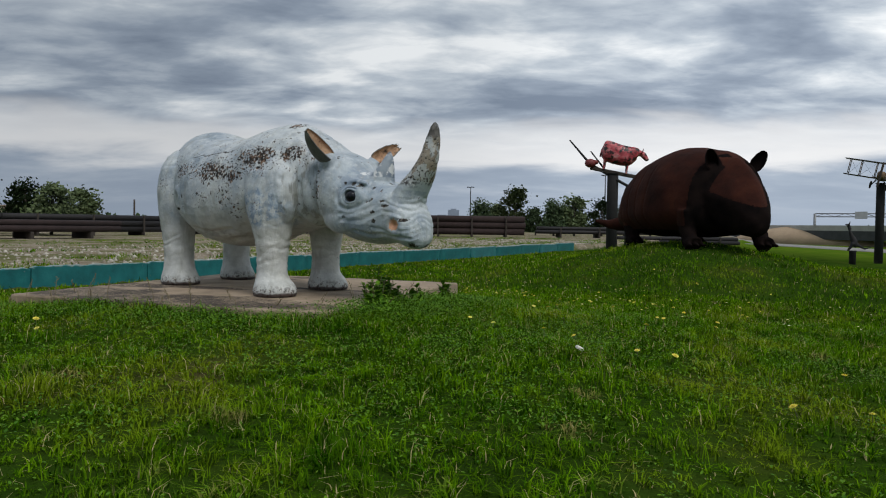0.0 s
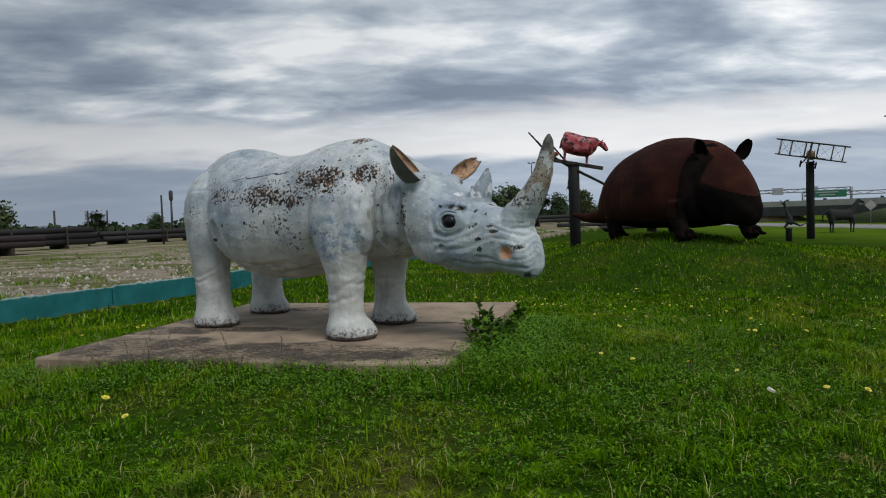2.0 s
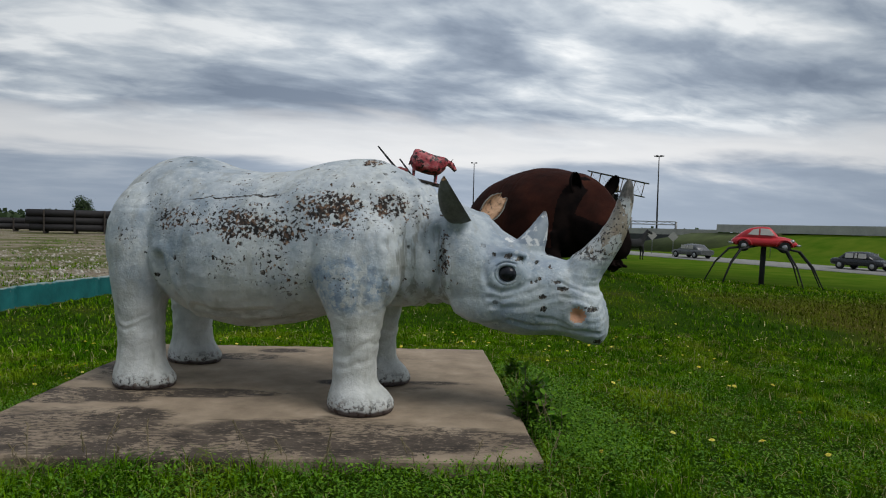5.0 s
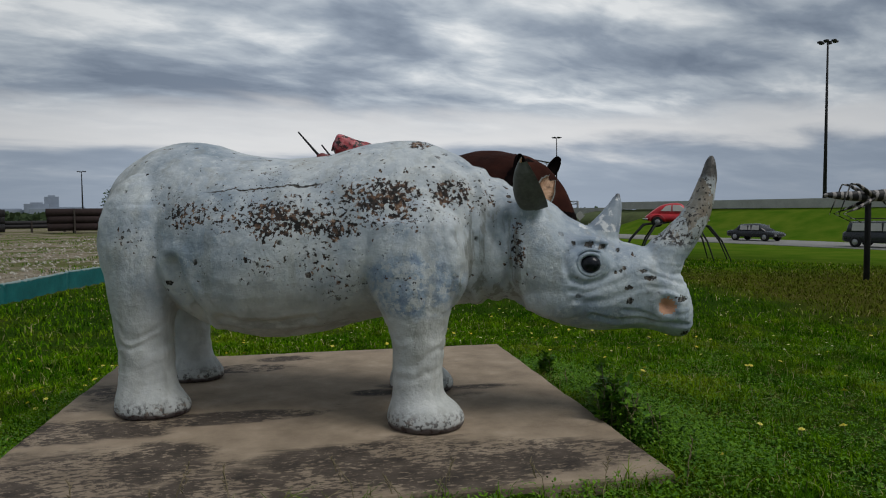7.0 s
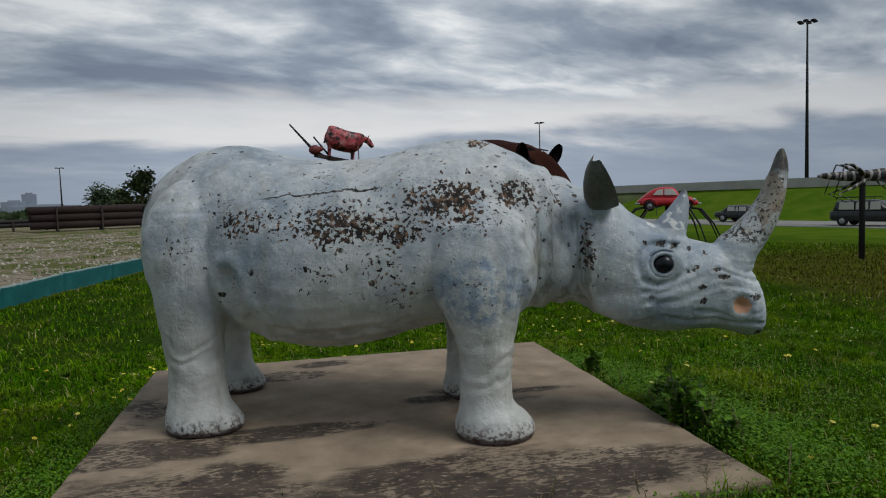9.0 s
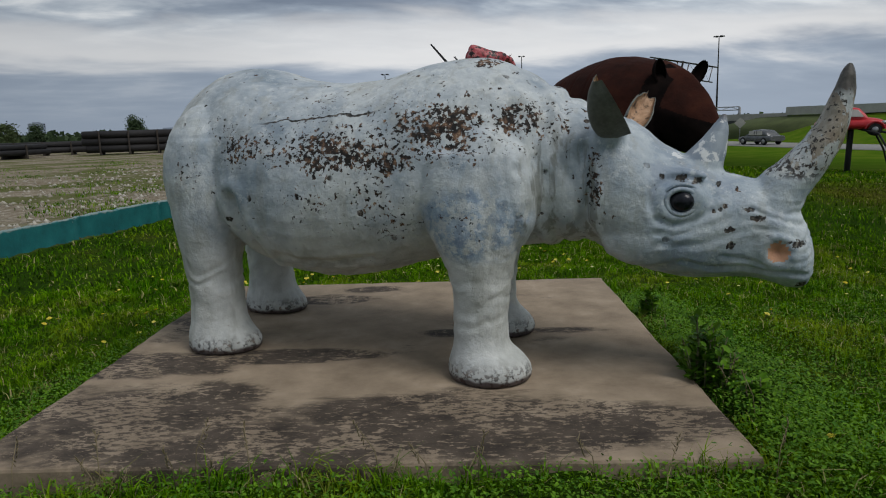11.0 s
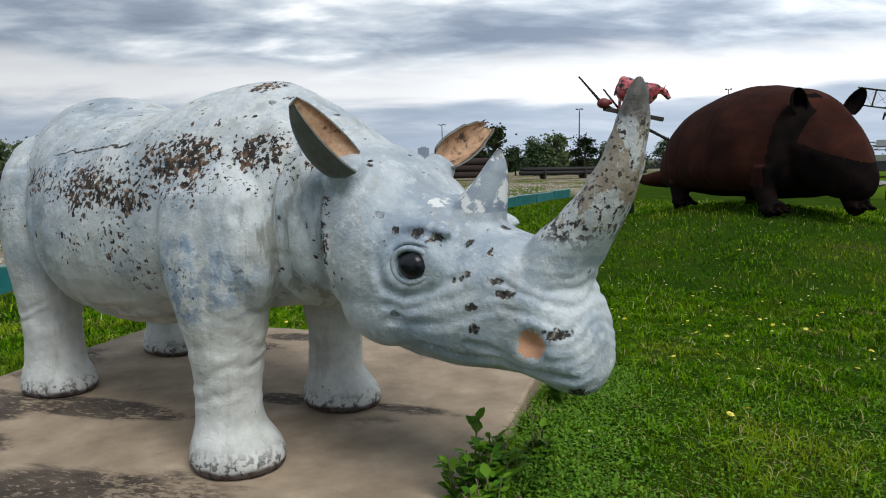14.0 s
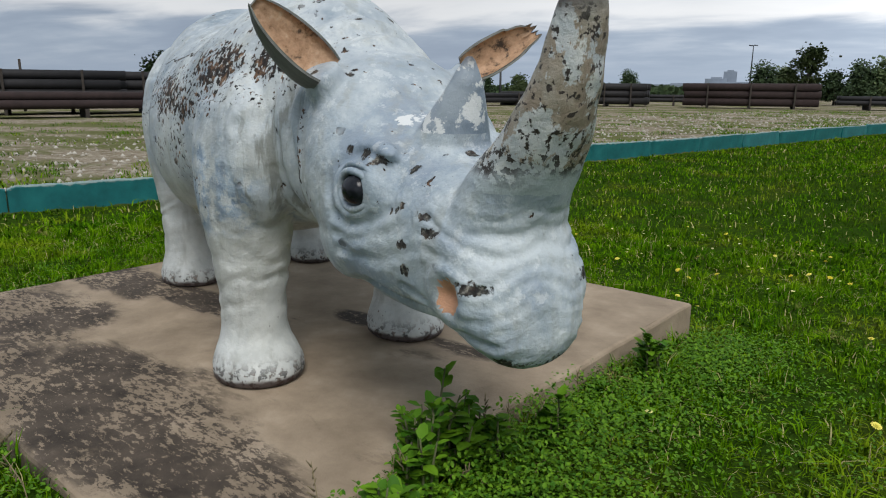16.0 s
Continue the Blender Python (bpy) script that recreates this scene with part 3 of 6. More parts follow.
spot = p.math("ADD", p.voronoi(8.5), p.math("MULTIPLY", p.math("SUBTRACT", p.noise(30, 4), 0.5), 0.35))
spot = p.math("MULTIPLY", p.step(spot, 0.17, 0.13), p.math("MULTIPLY", p.step(p.noise(3.1, 3), 0.50, 0.57), p.step(pz, 0.66, 0.85)))
jag = p.math("MULTIPLY", p.math("SUBTRACT", p.noise(48, 4, 0.65), 0.5), 2.6)
for kx, kz, rx, rz in ((1.09, 1.10, 0.032, 0.020), (1.165, 1.085, 0.026, 0.020), (1.262, 1.06, 0.018, 0.014), (1.455, 0.893, 0.040, 0.020), (1.41, 0.935, 0.030, 0.013), (1.336, 0.752, 0.020, 0.026), (1.325, 0.835, 0.030, 0.018), (1.25, 0.93, 0.013, 0.013), (1.30, 0.955, 0.014, 0.014), (1.64, 0.765, 0.045, 0.022), (1.68, 0.54, 0.03, 0.022)):
    spot = p.math("MAXIMUM", spot, p.step(p.math("ADD", zone(kx, kz, rx, rz), jag), 0.95, 0.7))
crack = p.math("ABSOLUTE", p.math("SUBTRACT", p.math("SUBTRACT", pz, p.math("MULTIPLY", px, 0.055)), p.math("ADD", 1.505, p.math("MULTIPLY", p.math("SUBTRACT", p.noise(3.5, 4, 0.6), 0.5), 0.16))))
crack = p.math("MULTIPLY", p.step(crack, 0.007, 0.003), p.math("MULTIPLY", p.step(px, -1.30, -1.15), p.step(px, -0.50, -0.56)))
spot = p.math("MAXIMUM", spot, p.math("MULTIPLY", crack, p.step(py, 0.0, -0.1)))
flake = p.math("MAXIMUM", flake, spot)
bare = p.math("MAXIMUM", flake, p.math("MAXIMUM", speck, p.math("MULTIPLY", foot, 0.8)))
rust = p.ramp(p.noise(26, 4, 0.6), (0.40, (0.012, 0.011, 0.011)), (0.51, (0.040, 0.028, 0.022)), (0.60, (0.15, 0.085, 0.052)), (0.70, (0.36, 0.25, 0.17)))
rust = p.mix(p.math("MULTIPLY", spot, 0.8), rust, p.ramp(p.noise(60, 3), (0.40, (0.014, 0.014, 0.014)), (0.55, (0.06, 0.06, 0.055)), (0.68, (0.30, 0.29, 0.25))))
tint = p.mix(bare, tint, rust)
tint = p.mix(p.math("MULTIPLY", sole, 0.9), tint, (0.045, 0.022, 0.018))
p.color(tint)
p.rough(p.math("ADD", p.math("MULTIPLY", bare, 0.3), p.math("ADD", 0.42, p.math("MULTIPLY", p.noise(8), 0.25))))
relief = p.math("SUBTRACT", p.math("ADD", p.noise(7, 5, 0.6), p.math("MULTIPLY", p.noise(40, 5, 0.65), 0.35)), p.math("MULTIPLY", bare, 0.55))
p.bump(relief, 0.018, 0.8)

h = Mat("flaked_horn_paint", 0.5, spec=0.4)
hz_ = h.axes()
tan = h.ramp(h.noise(5, 5, 0.65, stretch=(1.4, 1.4, 0.5)), (0.35, (0.17, 0.135, 0.10)), (0.5, (0.27, 0.225, 0.17)), (0.65, (0.36, 0.34, 0.29)))
wht = h.step(h.math("ADD", h.noise(9, 6, 0.7, stretch=(1, 1, 0.7)), h.math("MULTIPLY", h.step(hz_[2], 1.36, 1.10), 0.13)), 0.55, 0.58)
tan = h.mix(h.math("MULTIPLY", wht, 0.85), tan, h.ramp(h.noise(20), (0.4, (0.42, 0.47, 0.50)), (0.7, (0.68, 0.70, 0.68))))
blk = h.step(h.math("ADD", h.noise(42, 4, 0.6), h.math("MULTIPLY", h.step(h.noise(3.5, 3), 0.45, 0.6), 0.10)), 0.585, 0.62)
tan = h.mix(blk, tan, (0.035, 0.028, 0.024))
tan = h.mix(h.step(h.math("ADD", hz_[2], h.math("MULTIPLY", h.noise(12, 5), 0.16)), 1.21, 1.13), tan, (0.42, 0.48, 0.51))
tipm = h.step(h.math("ADD", hz_[2], h.math("MULTIPLY", h.noise(8, 4), 0.12)), 1.53, 1.60)
tan = h.mix(h.math("MULTIPLY", tipm, 0.92), tan, h.ramp(h.noise(14), (0.4, (0.045, 0.043, 0.04)), (0.7, (0.13, 0.125, 0.11))))
h.color(tan)
h.bump(h.noise(22, 6, 0.7), 0.012, 0.8)

h2 = Mat("flaked_small_horn_paint", 0.45, spec=0.4)
hz2 = h2.axes()
col = h2.ramp(h2.noise(7, 5), (0.35, (0.20, 0.25, 0.31)), (0.65, (0.33, 0.38, 0.43)))
col = h2.mix(h2.step(h2.noise(8, 6, 0.7), 0.52, 0.56), col, (0.68, 0.70, 0.70))
col = h2.mix(h2.math("MULTIPLY", h2.step(hz2[2], 1.36, 1.42), 0.9), col, (0.085, 0.075, 0.07))
h2.color(col).bump(h2.noise(24, 5, 0.7), 0.008, 0.7)

eye_m = Mat("glossy_black_eye", 0.2, spec=0.25)
eye_m.color(eye_m.ramp(eye_m.noise(30), (0.4, (0.006, 0.007, 0.010)), (0.7, (0.02, 0.022, 0.028))))
nostril_m = worn("bare_orange_resin", (0.56, 0.30, 0.18), 0.7, scale=20, spread=0.15)
ear_out = worn("dark_ear_paint", (0.11, 0.115, 0.10), 0.6, scale=9, spread=0.5)
ear_in = Mat("peeled_ear_resin", 0.7)
ei = ear_in.ramp(ear_in.noise(14, 6, 0.7), (0.36, (0.05, 0.035, 0.025)), (0.45, (0.40, 0.25, 0.15)), (0.6, (0.55, 0.36, 0.23)), (0.75, (0.62, 0.50, 0.38)))
ear_in.color(ei).bump(ear_in.noise(30, 5), 0.01, 0.8)

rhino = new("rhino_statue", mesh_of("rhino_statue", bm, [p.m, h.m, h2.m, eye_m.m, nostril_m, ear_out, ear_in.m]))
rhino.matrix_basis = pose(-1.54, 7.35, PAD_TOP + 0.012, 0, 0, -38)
tagged(rhino, "life-size white rhinoceros statue with flaking paint, standing on a slab", "statue")


def gz(x, y):
    return float(ground_z(x, y))


# ---- the low teal wall round the yard ----
k = Mat("peeling_teal_paint", 0.5, spec=0.4)
teal = k.ramp(k.noise(2.5, 5, 0.6), (0.3, (0.006, 0.085, 0.090)), (0.55, (0.010, 0.135, 0.140)), (0.75, (0.018, 0.175, 0.175)))
kz = k.axes()[2]
teal = k.mix(k.math("MULTIPLY", k.step(k.noise(9, 6, 0.7), 0.68, 0.72), 0.6), teal, (0.38, 0.42, 0.40))
rim = k.step(k.math("ADD", kz, k.math("MULTIPLY", k.noise(6, 5), 0.16)), 0.50, 0.53)
teal = k.mix(k.math("MULTIPLY", rim, 0.6), teal, (0.33, 0.38, 0.36))
k.color(teal).bump(k.noise(18, 5), 0.008, 0.6)
border = thing("yard_wall", pose(*BORDER_A, 0.15), "low teal-painted concrete wall between the grass and the gravel yard", "wall")
border["kind"] = "structure"
rng = random.Random(4)
PANEL = 2.9
panel_meshes = []
for v in range(4):
    bm = bmesh.new()
    n = 24
    rings = []
    for i in range(n + 1):
        x = -PANEL / 2 + 0.012 + (PANEL - 0.024) * i / n
        chip = 0.06 * max(0, noise.noise((x * 3.1, v * 9, 1))) + 0.014 * noise.noise((x * 11, v, 4))
        e = 0.035 if i in (0, n) else 0
        top = 0.46 - chip - e
        rings.append([(x, -0.07 + e / 3, -0.35), (x, -0.07 + e / 3, top - 0.02), (x, -0.05, top), (x, 0.05, top), (x, 0.07 - e / 3, top - 0.02), (x, 0.07 - e / 3, -0.35)])
    loft(bm, rings)
    panel_meshes.append(mesh_of("panel", bm, k.m, False))
turn = math.degrees(math.atan2(BORDER_DIR.y, BORDER_DIR.x))
for i in range(-5, 13):
    ob = new("panel", panel_meshes[rng.randrange(4)])
    ob.parent = border
    d = (i + 0.5) * PANEL
    ob.matrix_basis = pose(BORDER_DIR.x * d, BORDER_DIR.y * d, 0.02 + rng.uniform(-0.02, 0.02), rng.uniform(-5, 5), rng.uniform(-0.8, 0.8), turn + rng.uniform(-2, 2))

# ---- the armadillo ----
bm = bmesh.new()
SHELL = [(-2.42, 1.10, 0.62, 0.2), (-2.28, 1.65, 0.52, 0.68), (-1.92, 2.14, 0.44, 1.06), (-1.22, 2.55, 0.42, 1.34), (-0.3, 2.80, 0.40, 1.46), (0.6, 2.85, 0.40, 1.52), (1.3, 2.76, 0.42, 1.45), (1.9, 2.60, 0.46, 1.22), (2.2, 2.46, 0.55, 1.02), (2.3, 2.30, 0.8, 0.8)]
loft(bm, [egg_ring(x, t, b, w, 2.1, 40, 0.30) for x, t, b, w in smooth_rows(SHELL, 5)])
SNOUT = [(1.9, 2.48, 0.7, 0.86), (2.35, 2.44, 0.60, 0.84), (2.65, 2.25, 0.50, 0.72), (2.95, 1.98, 0.46, 0.56), (3.16, 1.62, 0.46, 0.42), (3.34, 1.28, 0.52, 0.28), (3.44, 1.06, 0.66, 0.16)]
loft(bm, [egg_ring(x, t, b, w, 2.2, 24, 0.5, n_up=1.35) for x, t, b, w in smooth_rows(SNOUT, 4)])
tube(bm, [(-2.2, -0.2, 0.95), (-2.7, -0.45, 0.78), (-3.1, -0.8, 0.74), (-3.45, -1.1, 0.85)], [0.36, 0.25, 0.15, 0.04], 14)
for s in (-1, 1):
    for x, d in ((1.85, 0.16), (-1.15, 0.1)):
        tube(bm, [(x, s * 1.0, 1.1), (x + 0.02, s * 1.02, 0.62), (x + d, s * 1.02, 0.34), (x + 2.2 * d, s * 1.02, 0.22)], [0.30, 0.22, 0.20, 0.24], 14)
        for c_ in (-0.16, 0, 0.16):
            tube(bm, [(x + d, s * 1.02 + c_, 0.27), (x + d + 0.42, s * 1.02 + 1.2 * c_, 0.22)], [0.09, 0.03], 8)
bm = fused(bm, 0.036, 4)
bm.normal_update()
for v in bm.verts:
    q = v.co
    if -2.3 < q.x < 2.5 and q.z > 0.6:
        band = abs((q.x + 0.1) / 0.55 - round((q.x + 0.1) / 0.55))
        if -1.5 < q.x < 0.9:
            v.co = q - v.normal * 0.018 * max(0, 1 - band / 0.10)
    v.co += v.normal * 0.03 * noise.noise(q * 1.7)
for s in (-1, 1):
    ear(bm, (2.25, s * 0.56, 2.18), (2.32, s * 0.80 + 0.05, 2.62), (0.95, -0.1, 0.1), 0.18)
# slot 1 paints shade near-black: collar, far side, underside, lower snout
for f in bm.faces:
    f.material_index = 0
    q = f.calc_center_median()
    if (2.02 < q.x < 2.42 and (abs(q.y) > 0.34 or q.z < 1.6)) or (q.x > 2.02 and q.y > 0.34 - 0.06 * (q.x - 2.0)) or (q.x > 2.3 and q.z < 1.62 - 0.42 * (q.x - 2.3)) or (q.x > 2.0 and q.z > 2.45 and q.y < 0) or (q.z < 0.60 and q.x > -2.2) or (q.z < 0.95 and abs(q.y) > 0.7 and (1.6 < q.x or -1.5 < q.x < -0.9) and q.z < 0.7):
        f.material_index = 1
a = Mat("rusted_sheet_steel", 0.88, 0.0, 0.12)
ac = a.ramp(a.noise(1.1, 7, 0.65), (0.3, (0.013, 0.0045, 0.003)), (0.5, (0.033, 0.0095, 0.006)), (0.7, (0.058, 0.017, 0.009)))
ac = a.mix(a.math("MULTIPLY", a.step(a.noise(4, 5, 0.7, stretch=(1, 1, 0.25)), 0.5, 0.7), 0.4), ac, (0.025, 0.013, 0.010))
a.color(ac).bump(a.noise(10, 6, 0.65), 0.02, 0.6)
# the same steel where it is out of the light, shade in its colour
dk = Mat("shade_black_steel", 0.95, spec=0.04)
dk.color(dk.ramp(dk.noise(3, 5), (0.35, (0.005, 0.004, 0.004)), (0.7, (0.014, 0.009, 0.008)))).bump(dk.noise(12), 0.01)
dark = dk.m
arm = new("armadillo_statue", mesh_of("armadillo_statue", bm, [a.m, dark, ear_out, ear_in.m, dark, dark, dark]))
arm.matrix_basis = pose(6.0, 19.75, 1.0, 0, 0, -75) @ Matrix.Scale(0.98, 4)
tagged(arm, "giant rust-brown steel armadillo statue standing on a grassy mound", "statue")

# ---- posts, the cow, the biplane ----
black = worn("black_painted_steel", (0.012, 0.012, 0.013), 0.85, 0.0, scale=5)
grey = worn("galvanised_steel", (0.20, 0.21, 0.22), 0.5, 0.6, scale=4)
wood = worn("dark_weathered_timber", (0.040, 0.032, 0.026), 0.85, scale=6)


def post(x, y, height, r, label):
    z = gz(x, y)
    ob = thing("display_post", pose(x, y, z), label, "post", "display posts")
    bm = bmesh.new()
    tube(bm, [(0, 0, -0.4), (0, 0, height - 0.02), (0, 0, height)], [r, r, r * 0.96], 18)
    part("shaft", bm, black, ob)
    bm = bmesh.new()
    tube(bm, [(0, 0, height), (0, 0, height + 0.03)], r * 1.25, 18)
    part("cap_plate", bm, black, ob)
    return ob, z + height + 0.03


COW_X, COW_Y = 5.95, 30.0
cow_post, top = post(COW_X, COW_Y, 3.9 - gz(COW_X, COW_Y), 0.23, "thick black steel post carrying a painted cow")
bm = bmesh.new()
box(bm, 0, 0, 0.07, 2.2, 0.34, 0.14, 0.015)
plank = part("plank", bm, wood, cow_post, "charred timber plank", False, pose(0.12, 0, top - 0.06 - gz(COW_X, COW_Y), 0, 12, -12))
bm = bmesh.new()
tube(bm, [(-1.75, 0.15, 1.45), (-0.9, 0.05, 0.45), (0.1, -0.1, -0.2), (1.7, -0.3, -1.1)], [0.03, 0.055, 0.06, 0.05], 8)
part("brace_bar", bm, black, cow_post, "", True, pose(-0.1, 0, top - gz(COW_X, COW_Y), 0, 0, -12))
bm = bmesh.new()
tube(bm, [(-0.75, 0.1, 0.95), (-0.1, 0.0, 0.10)], [0.03, 0.04], 8)
part("brace_bar", bm, black, cow_post, "", True, pose(-0.2, 0, top - gz(COW_X, COW_Y), 0, 0, -12))
bm = bmesh.new()
blob(bm, (0, 0, 0), (0.24, 0.2, 0.19), 12)
blob(bm, (0.22, 0, 0.04), (0.12, 0.1, 0.1), 10)
part("bundle", bm, worn("dark_red_paint", (0.16, 0.025, 0.025), 0.6, scale=9), cow_post, "small dark red bundle tied to the bar", True, pose(-0.95, 0.05, top + 0.42 - gz(COW_X, COW_Y), 0, 0, -12))
RX, RY = 11.2, 52.4
rocket = thing("rocket_post", pose(RX, RY, gz(RX, RY)), "dark slim pole with a rocket-shaped point and fins", "post")
bm = bmesh.new()
tube(bm, [(0, 0, -0.4), (0, 0, 3.5)], 0.11, 10)
part("shaft", bm, black, rocket)
bm = bmesh.new()
tube(bm, [(0, 0, 3.45), (0, 0, 3.6), (0, 0, 4.1), (0, 0, 4.4), (0, 0, 4.75)], [0.10, 0.22, 0.22, 0.16, 0.01], 14)
tip = part("point", bm, black, rocket)
for a in range(3):
    bm = bmesh.new()
    loft(bm, [[(0.18, -0.015, 3.75), (0.42, -0.01, 3.45), (0.18, -0.015, 3.95)], [(0.18, 0.015, 3.75), (0.42, 0.01, 3.45), (0.18, 0.015, 3.95)]])
    part("fin", bm, black, tip, "", False, pose(0, 0, 0, 0, 0, 120 * a + 20))

bm = bmesh.new()
BODY = [(-0.90, 1.34, 0.95, 0.12), (-0.80, 1.52, 0.56, 0.34), (-0.5, 1.53, 0.42, 0.42), (0, 1.46, 0.38, 0.44), (0.4, 1.46, 0.42, 0.41), (0.65, 1.48, 0.55, 0.31), (0.85, 1.44, 0.86, 0.19)]
loft(bm, [egg_ring(x, t, b, w, 2.5, 20) for x, t, b, w in smooth_rows(BODY, 3)])
tube(bm, [(0.7, 0, 1.2), (0.95, 0, 1.22), (1.1, 0, 1.18), (1.32, 0, 0.98), (1.38, 0, 0.92)], [0.2, 0.16, 0.16, 0.11, 0.08], 12)
for s in (-1, 1):
    for x in (-0.62, 0.5):
        tube(bm, [(x, s * 0.17, 0.85), (x - 0.03, s * 0.17, 0.45), (x + 0.02, s * 0.17, 0.08), (x + 0.04, s * 0.17, 0.0)], [0.13, 0.075, 0.06, 0.085], 10)
    tube(bm, [(1.02, s * 0.1, 1.3), (1.04, s * 0.26, 1.36), (1.08, s * 0.28, 1.5)], [0.04, 0.03, 0.01], 8)
    blob(bm, (0.98, s * 0.2, 1.22), (0.05, 0.1, 0.04), 8)
tube(bm, [(-0.84, 0, 1.3), (-0.95, 0, 1.0), (-0.93, 0, 0.6)], [0.04, 0.03, 0.05], 8)
bm = fused(bm, 0.03, 3)
cw = Mat("red_blotched_cow_paint", 0.5)
cc = cw.ramp(cw.noise(2.6, 5, 0.6), (0.36, (0.06, 0.012, 0.012)), (0.42, (0.30, 0.03, 0.04)), (0.52, (0.46, 0.07, 0.085)), (0.62, (0.55, 0.20, 0.20)), (0.72, (0.62, 0.45, 0.42)))
cw.color(cw.mix(cw.step(cw.noise(4.0, 5, 0.65), 0.50, 0.55), cc, (0.02, 0.012, 0.012)))
cow = new("cow_statue", mesh_of("cow_statue", bm, cw.m))
cow.matrix_basis = pose(COW_X + 0.10, COW_Y - 0.03, top + 0.05, 0, 13, -12) @ Matrix.Diagonal((0.84, 0.95, 0.80, 1))
tagged(cow, "red and white painted cow statue on a raised plank", "statue")

PL_X, PL_Y = 27.1, 48.2
plane_post, top = post(PL_X, PL_Y, 5.35, 0.26, "tall black steel post carrying a small biplane")
cream = worn("faded_canvas_brown", (0.16, 0.10, 0.055), 0.7, scale=5)
dkwing = worn("dark_wing_paint", (0.05, 0.045, 0.042), 0.6, scale=4)
plane = thing("biplane_model", pose(PL_X, PL_Y, top + 0.1, 0, 0, 55) @ pose(0, 0, 0, 12, 3, 0) @ Matrix.Scale(0.86, 4), "small brown biplane model mounted on a post", "aeroplane")
bm = bmesh.new()   # nose towards -x
FUS = [(-1.25, 0.55, 0.22, 0.15), (-1.1, 0.68, 0.08, 0.27), (-0.5, 0.72, 0.03, 0.30), (0.3, 0.68, 0.05, 0.28), (1.2, 0.55, 0.18, 0.18), (2.3, 0.45, 0.3, 0.06)]
loft(bm, [egg_ring(x, t, b, w, 2.8, 16, 0.5) for x, t, b, w in smooth_rows(FUS, 3)])
part("fuselage", bm, cream, plane)


def wing(name, z, x, span, chord):
    bm = bmesh.new()
    rings = []
    for i in range(13):
        y = -span / 2 + span * i / 12
        ch = chord * (1 if 0 < i < 12 else 0.8)
        rings.append([(x - ch * 0.5, y, z), (x - ch * 0.3, y, z + 0.05), (x + ch * 0.1, y, z + 0.045), (x + ch * 0.5, y, z), (x, y, z - 0.01)])
    loft(bm, rings)
    return part(name, bm, dkwing, plane)


wing("lower_wing", 0.12, -0.5, 5.2, 0.8)
wing("upper_wing", 1.32, -0.62, 5.4, 0.85)
for y in (-2.3, -1.5, -0.45, 0.45, 1.5, 2.3):
    for x in (-0.85, -0.3):
        bm = bmesh.new()
        tube(bm, [(x, y, 0.12), (x - 0.1, y, 1.34)], 0.03, 6)
        part("strut", bm, cream, plane)
for y in (-1, 1):
    for q in ((1.5, 2.3), (0.45, 1.5)):
        bm = bmesh.new()
        tube(bm, [(-0.6, y * q[0], 0.14), (-0.7, y * q[1], 1.32)], 0.008, 5)
        tube(bm, [(-0.6, y * q[1], 0.14), (-0.7, y * q[0], 1.32)], 0.008, 5)
        part("brace_wire", bm, black, plane)
    bm = bmesh.new()
    tube(bm, [(-0.75 + 0.25 * math.cos(a), y * 0.55, -0.42 + 0.25 * math.sin(a)) for a in (2 * math.pi * i / 20 for i in range(21))], 0.05, 8)
    wheel = part("wheel", bm, black, plane)
    bm = bmesh.new()
    for a in range(6):
        tube(bm, [(-0.75, y * 0.55, -0.42), (-0.75 + 0.24 * math.cos(a * 1.047), y * 0.55, -0.42 + 0.24 * math.sin(a * 1.047))], 0.012, 5)
    part("spokes", bm, grey, wheel)
    bm = bmesh.new()
    tube(bm, [(-0.75, y * 0.5, -0.42), (-0.45, y * 0.2, 0.1)], 0.03, 6)
    tube(bm, [(-0.75, y * 0.5, -0.42), (-0.95, y * 0.2, 0.12)], 0.03, 6)
    part("undercarriage", bm, black, plane)
bm = bmesh.new()
box(bm, -1.34, 0, 0.4, 0.05, 0.16, 1.9, 0.02)
part("propeller", bm, wood, plane)
bm = bmesh.new()
loft(bm, [[(1.75, -0.03, 0.4), (2.45, -0.03, 0.4), (2.45, 0.03, 0.4), (1.75, 0.03, 0.4)], [(1.95, -0.02, 1.0), (2.45, -0.02, 1.1), (2.45, 0.02, 1.1), (1.95, 0.02, 1.0)]])
part("tail_fin", bm, worn("rust_red_paint", (0.20, 0.06, 0.035), 0.6), plane)
bm = bmesh.new()
box(bm, 2.1, 0, 0.44, 0.6, 1.9, 0.05, 0.015)
part("tailplane", bm, cream, plane)

# ---- the red car on spider legs ----
CAR_X, CAR_Y = 23.6, 30.3
red = worn("gloss_red_paint", (0.50, 0.022, 0.030), 0.32, scale=3, spread=0.18, bump=0.001)
glass = Mat("dusty_glass", 0.08)
glass.color((0.55, 0.52, 0.49))
glass = glass.m
tyre = worn("tyre_rubber", (0.014, 0.014, 0.014), 0.85)
chrome = worn("dull_chrome", (0.42, 0.42, 0.43), 0.35, 0.9)
car = thing("spider_car", pose(CAR_X + 0.5, CAR_Y - 0.2, gz(CAR_X, CAR_Y), 0, 1.5, -42) @ Matrix.Scale(0.77, 4), "red beetle-shaped car raised on a post with black spider legs", "sculpture")
LIFT = 2.35
bm = bmesh.new()
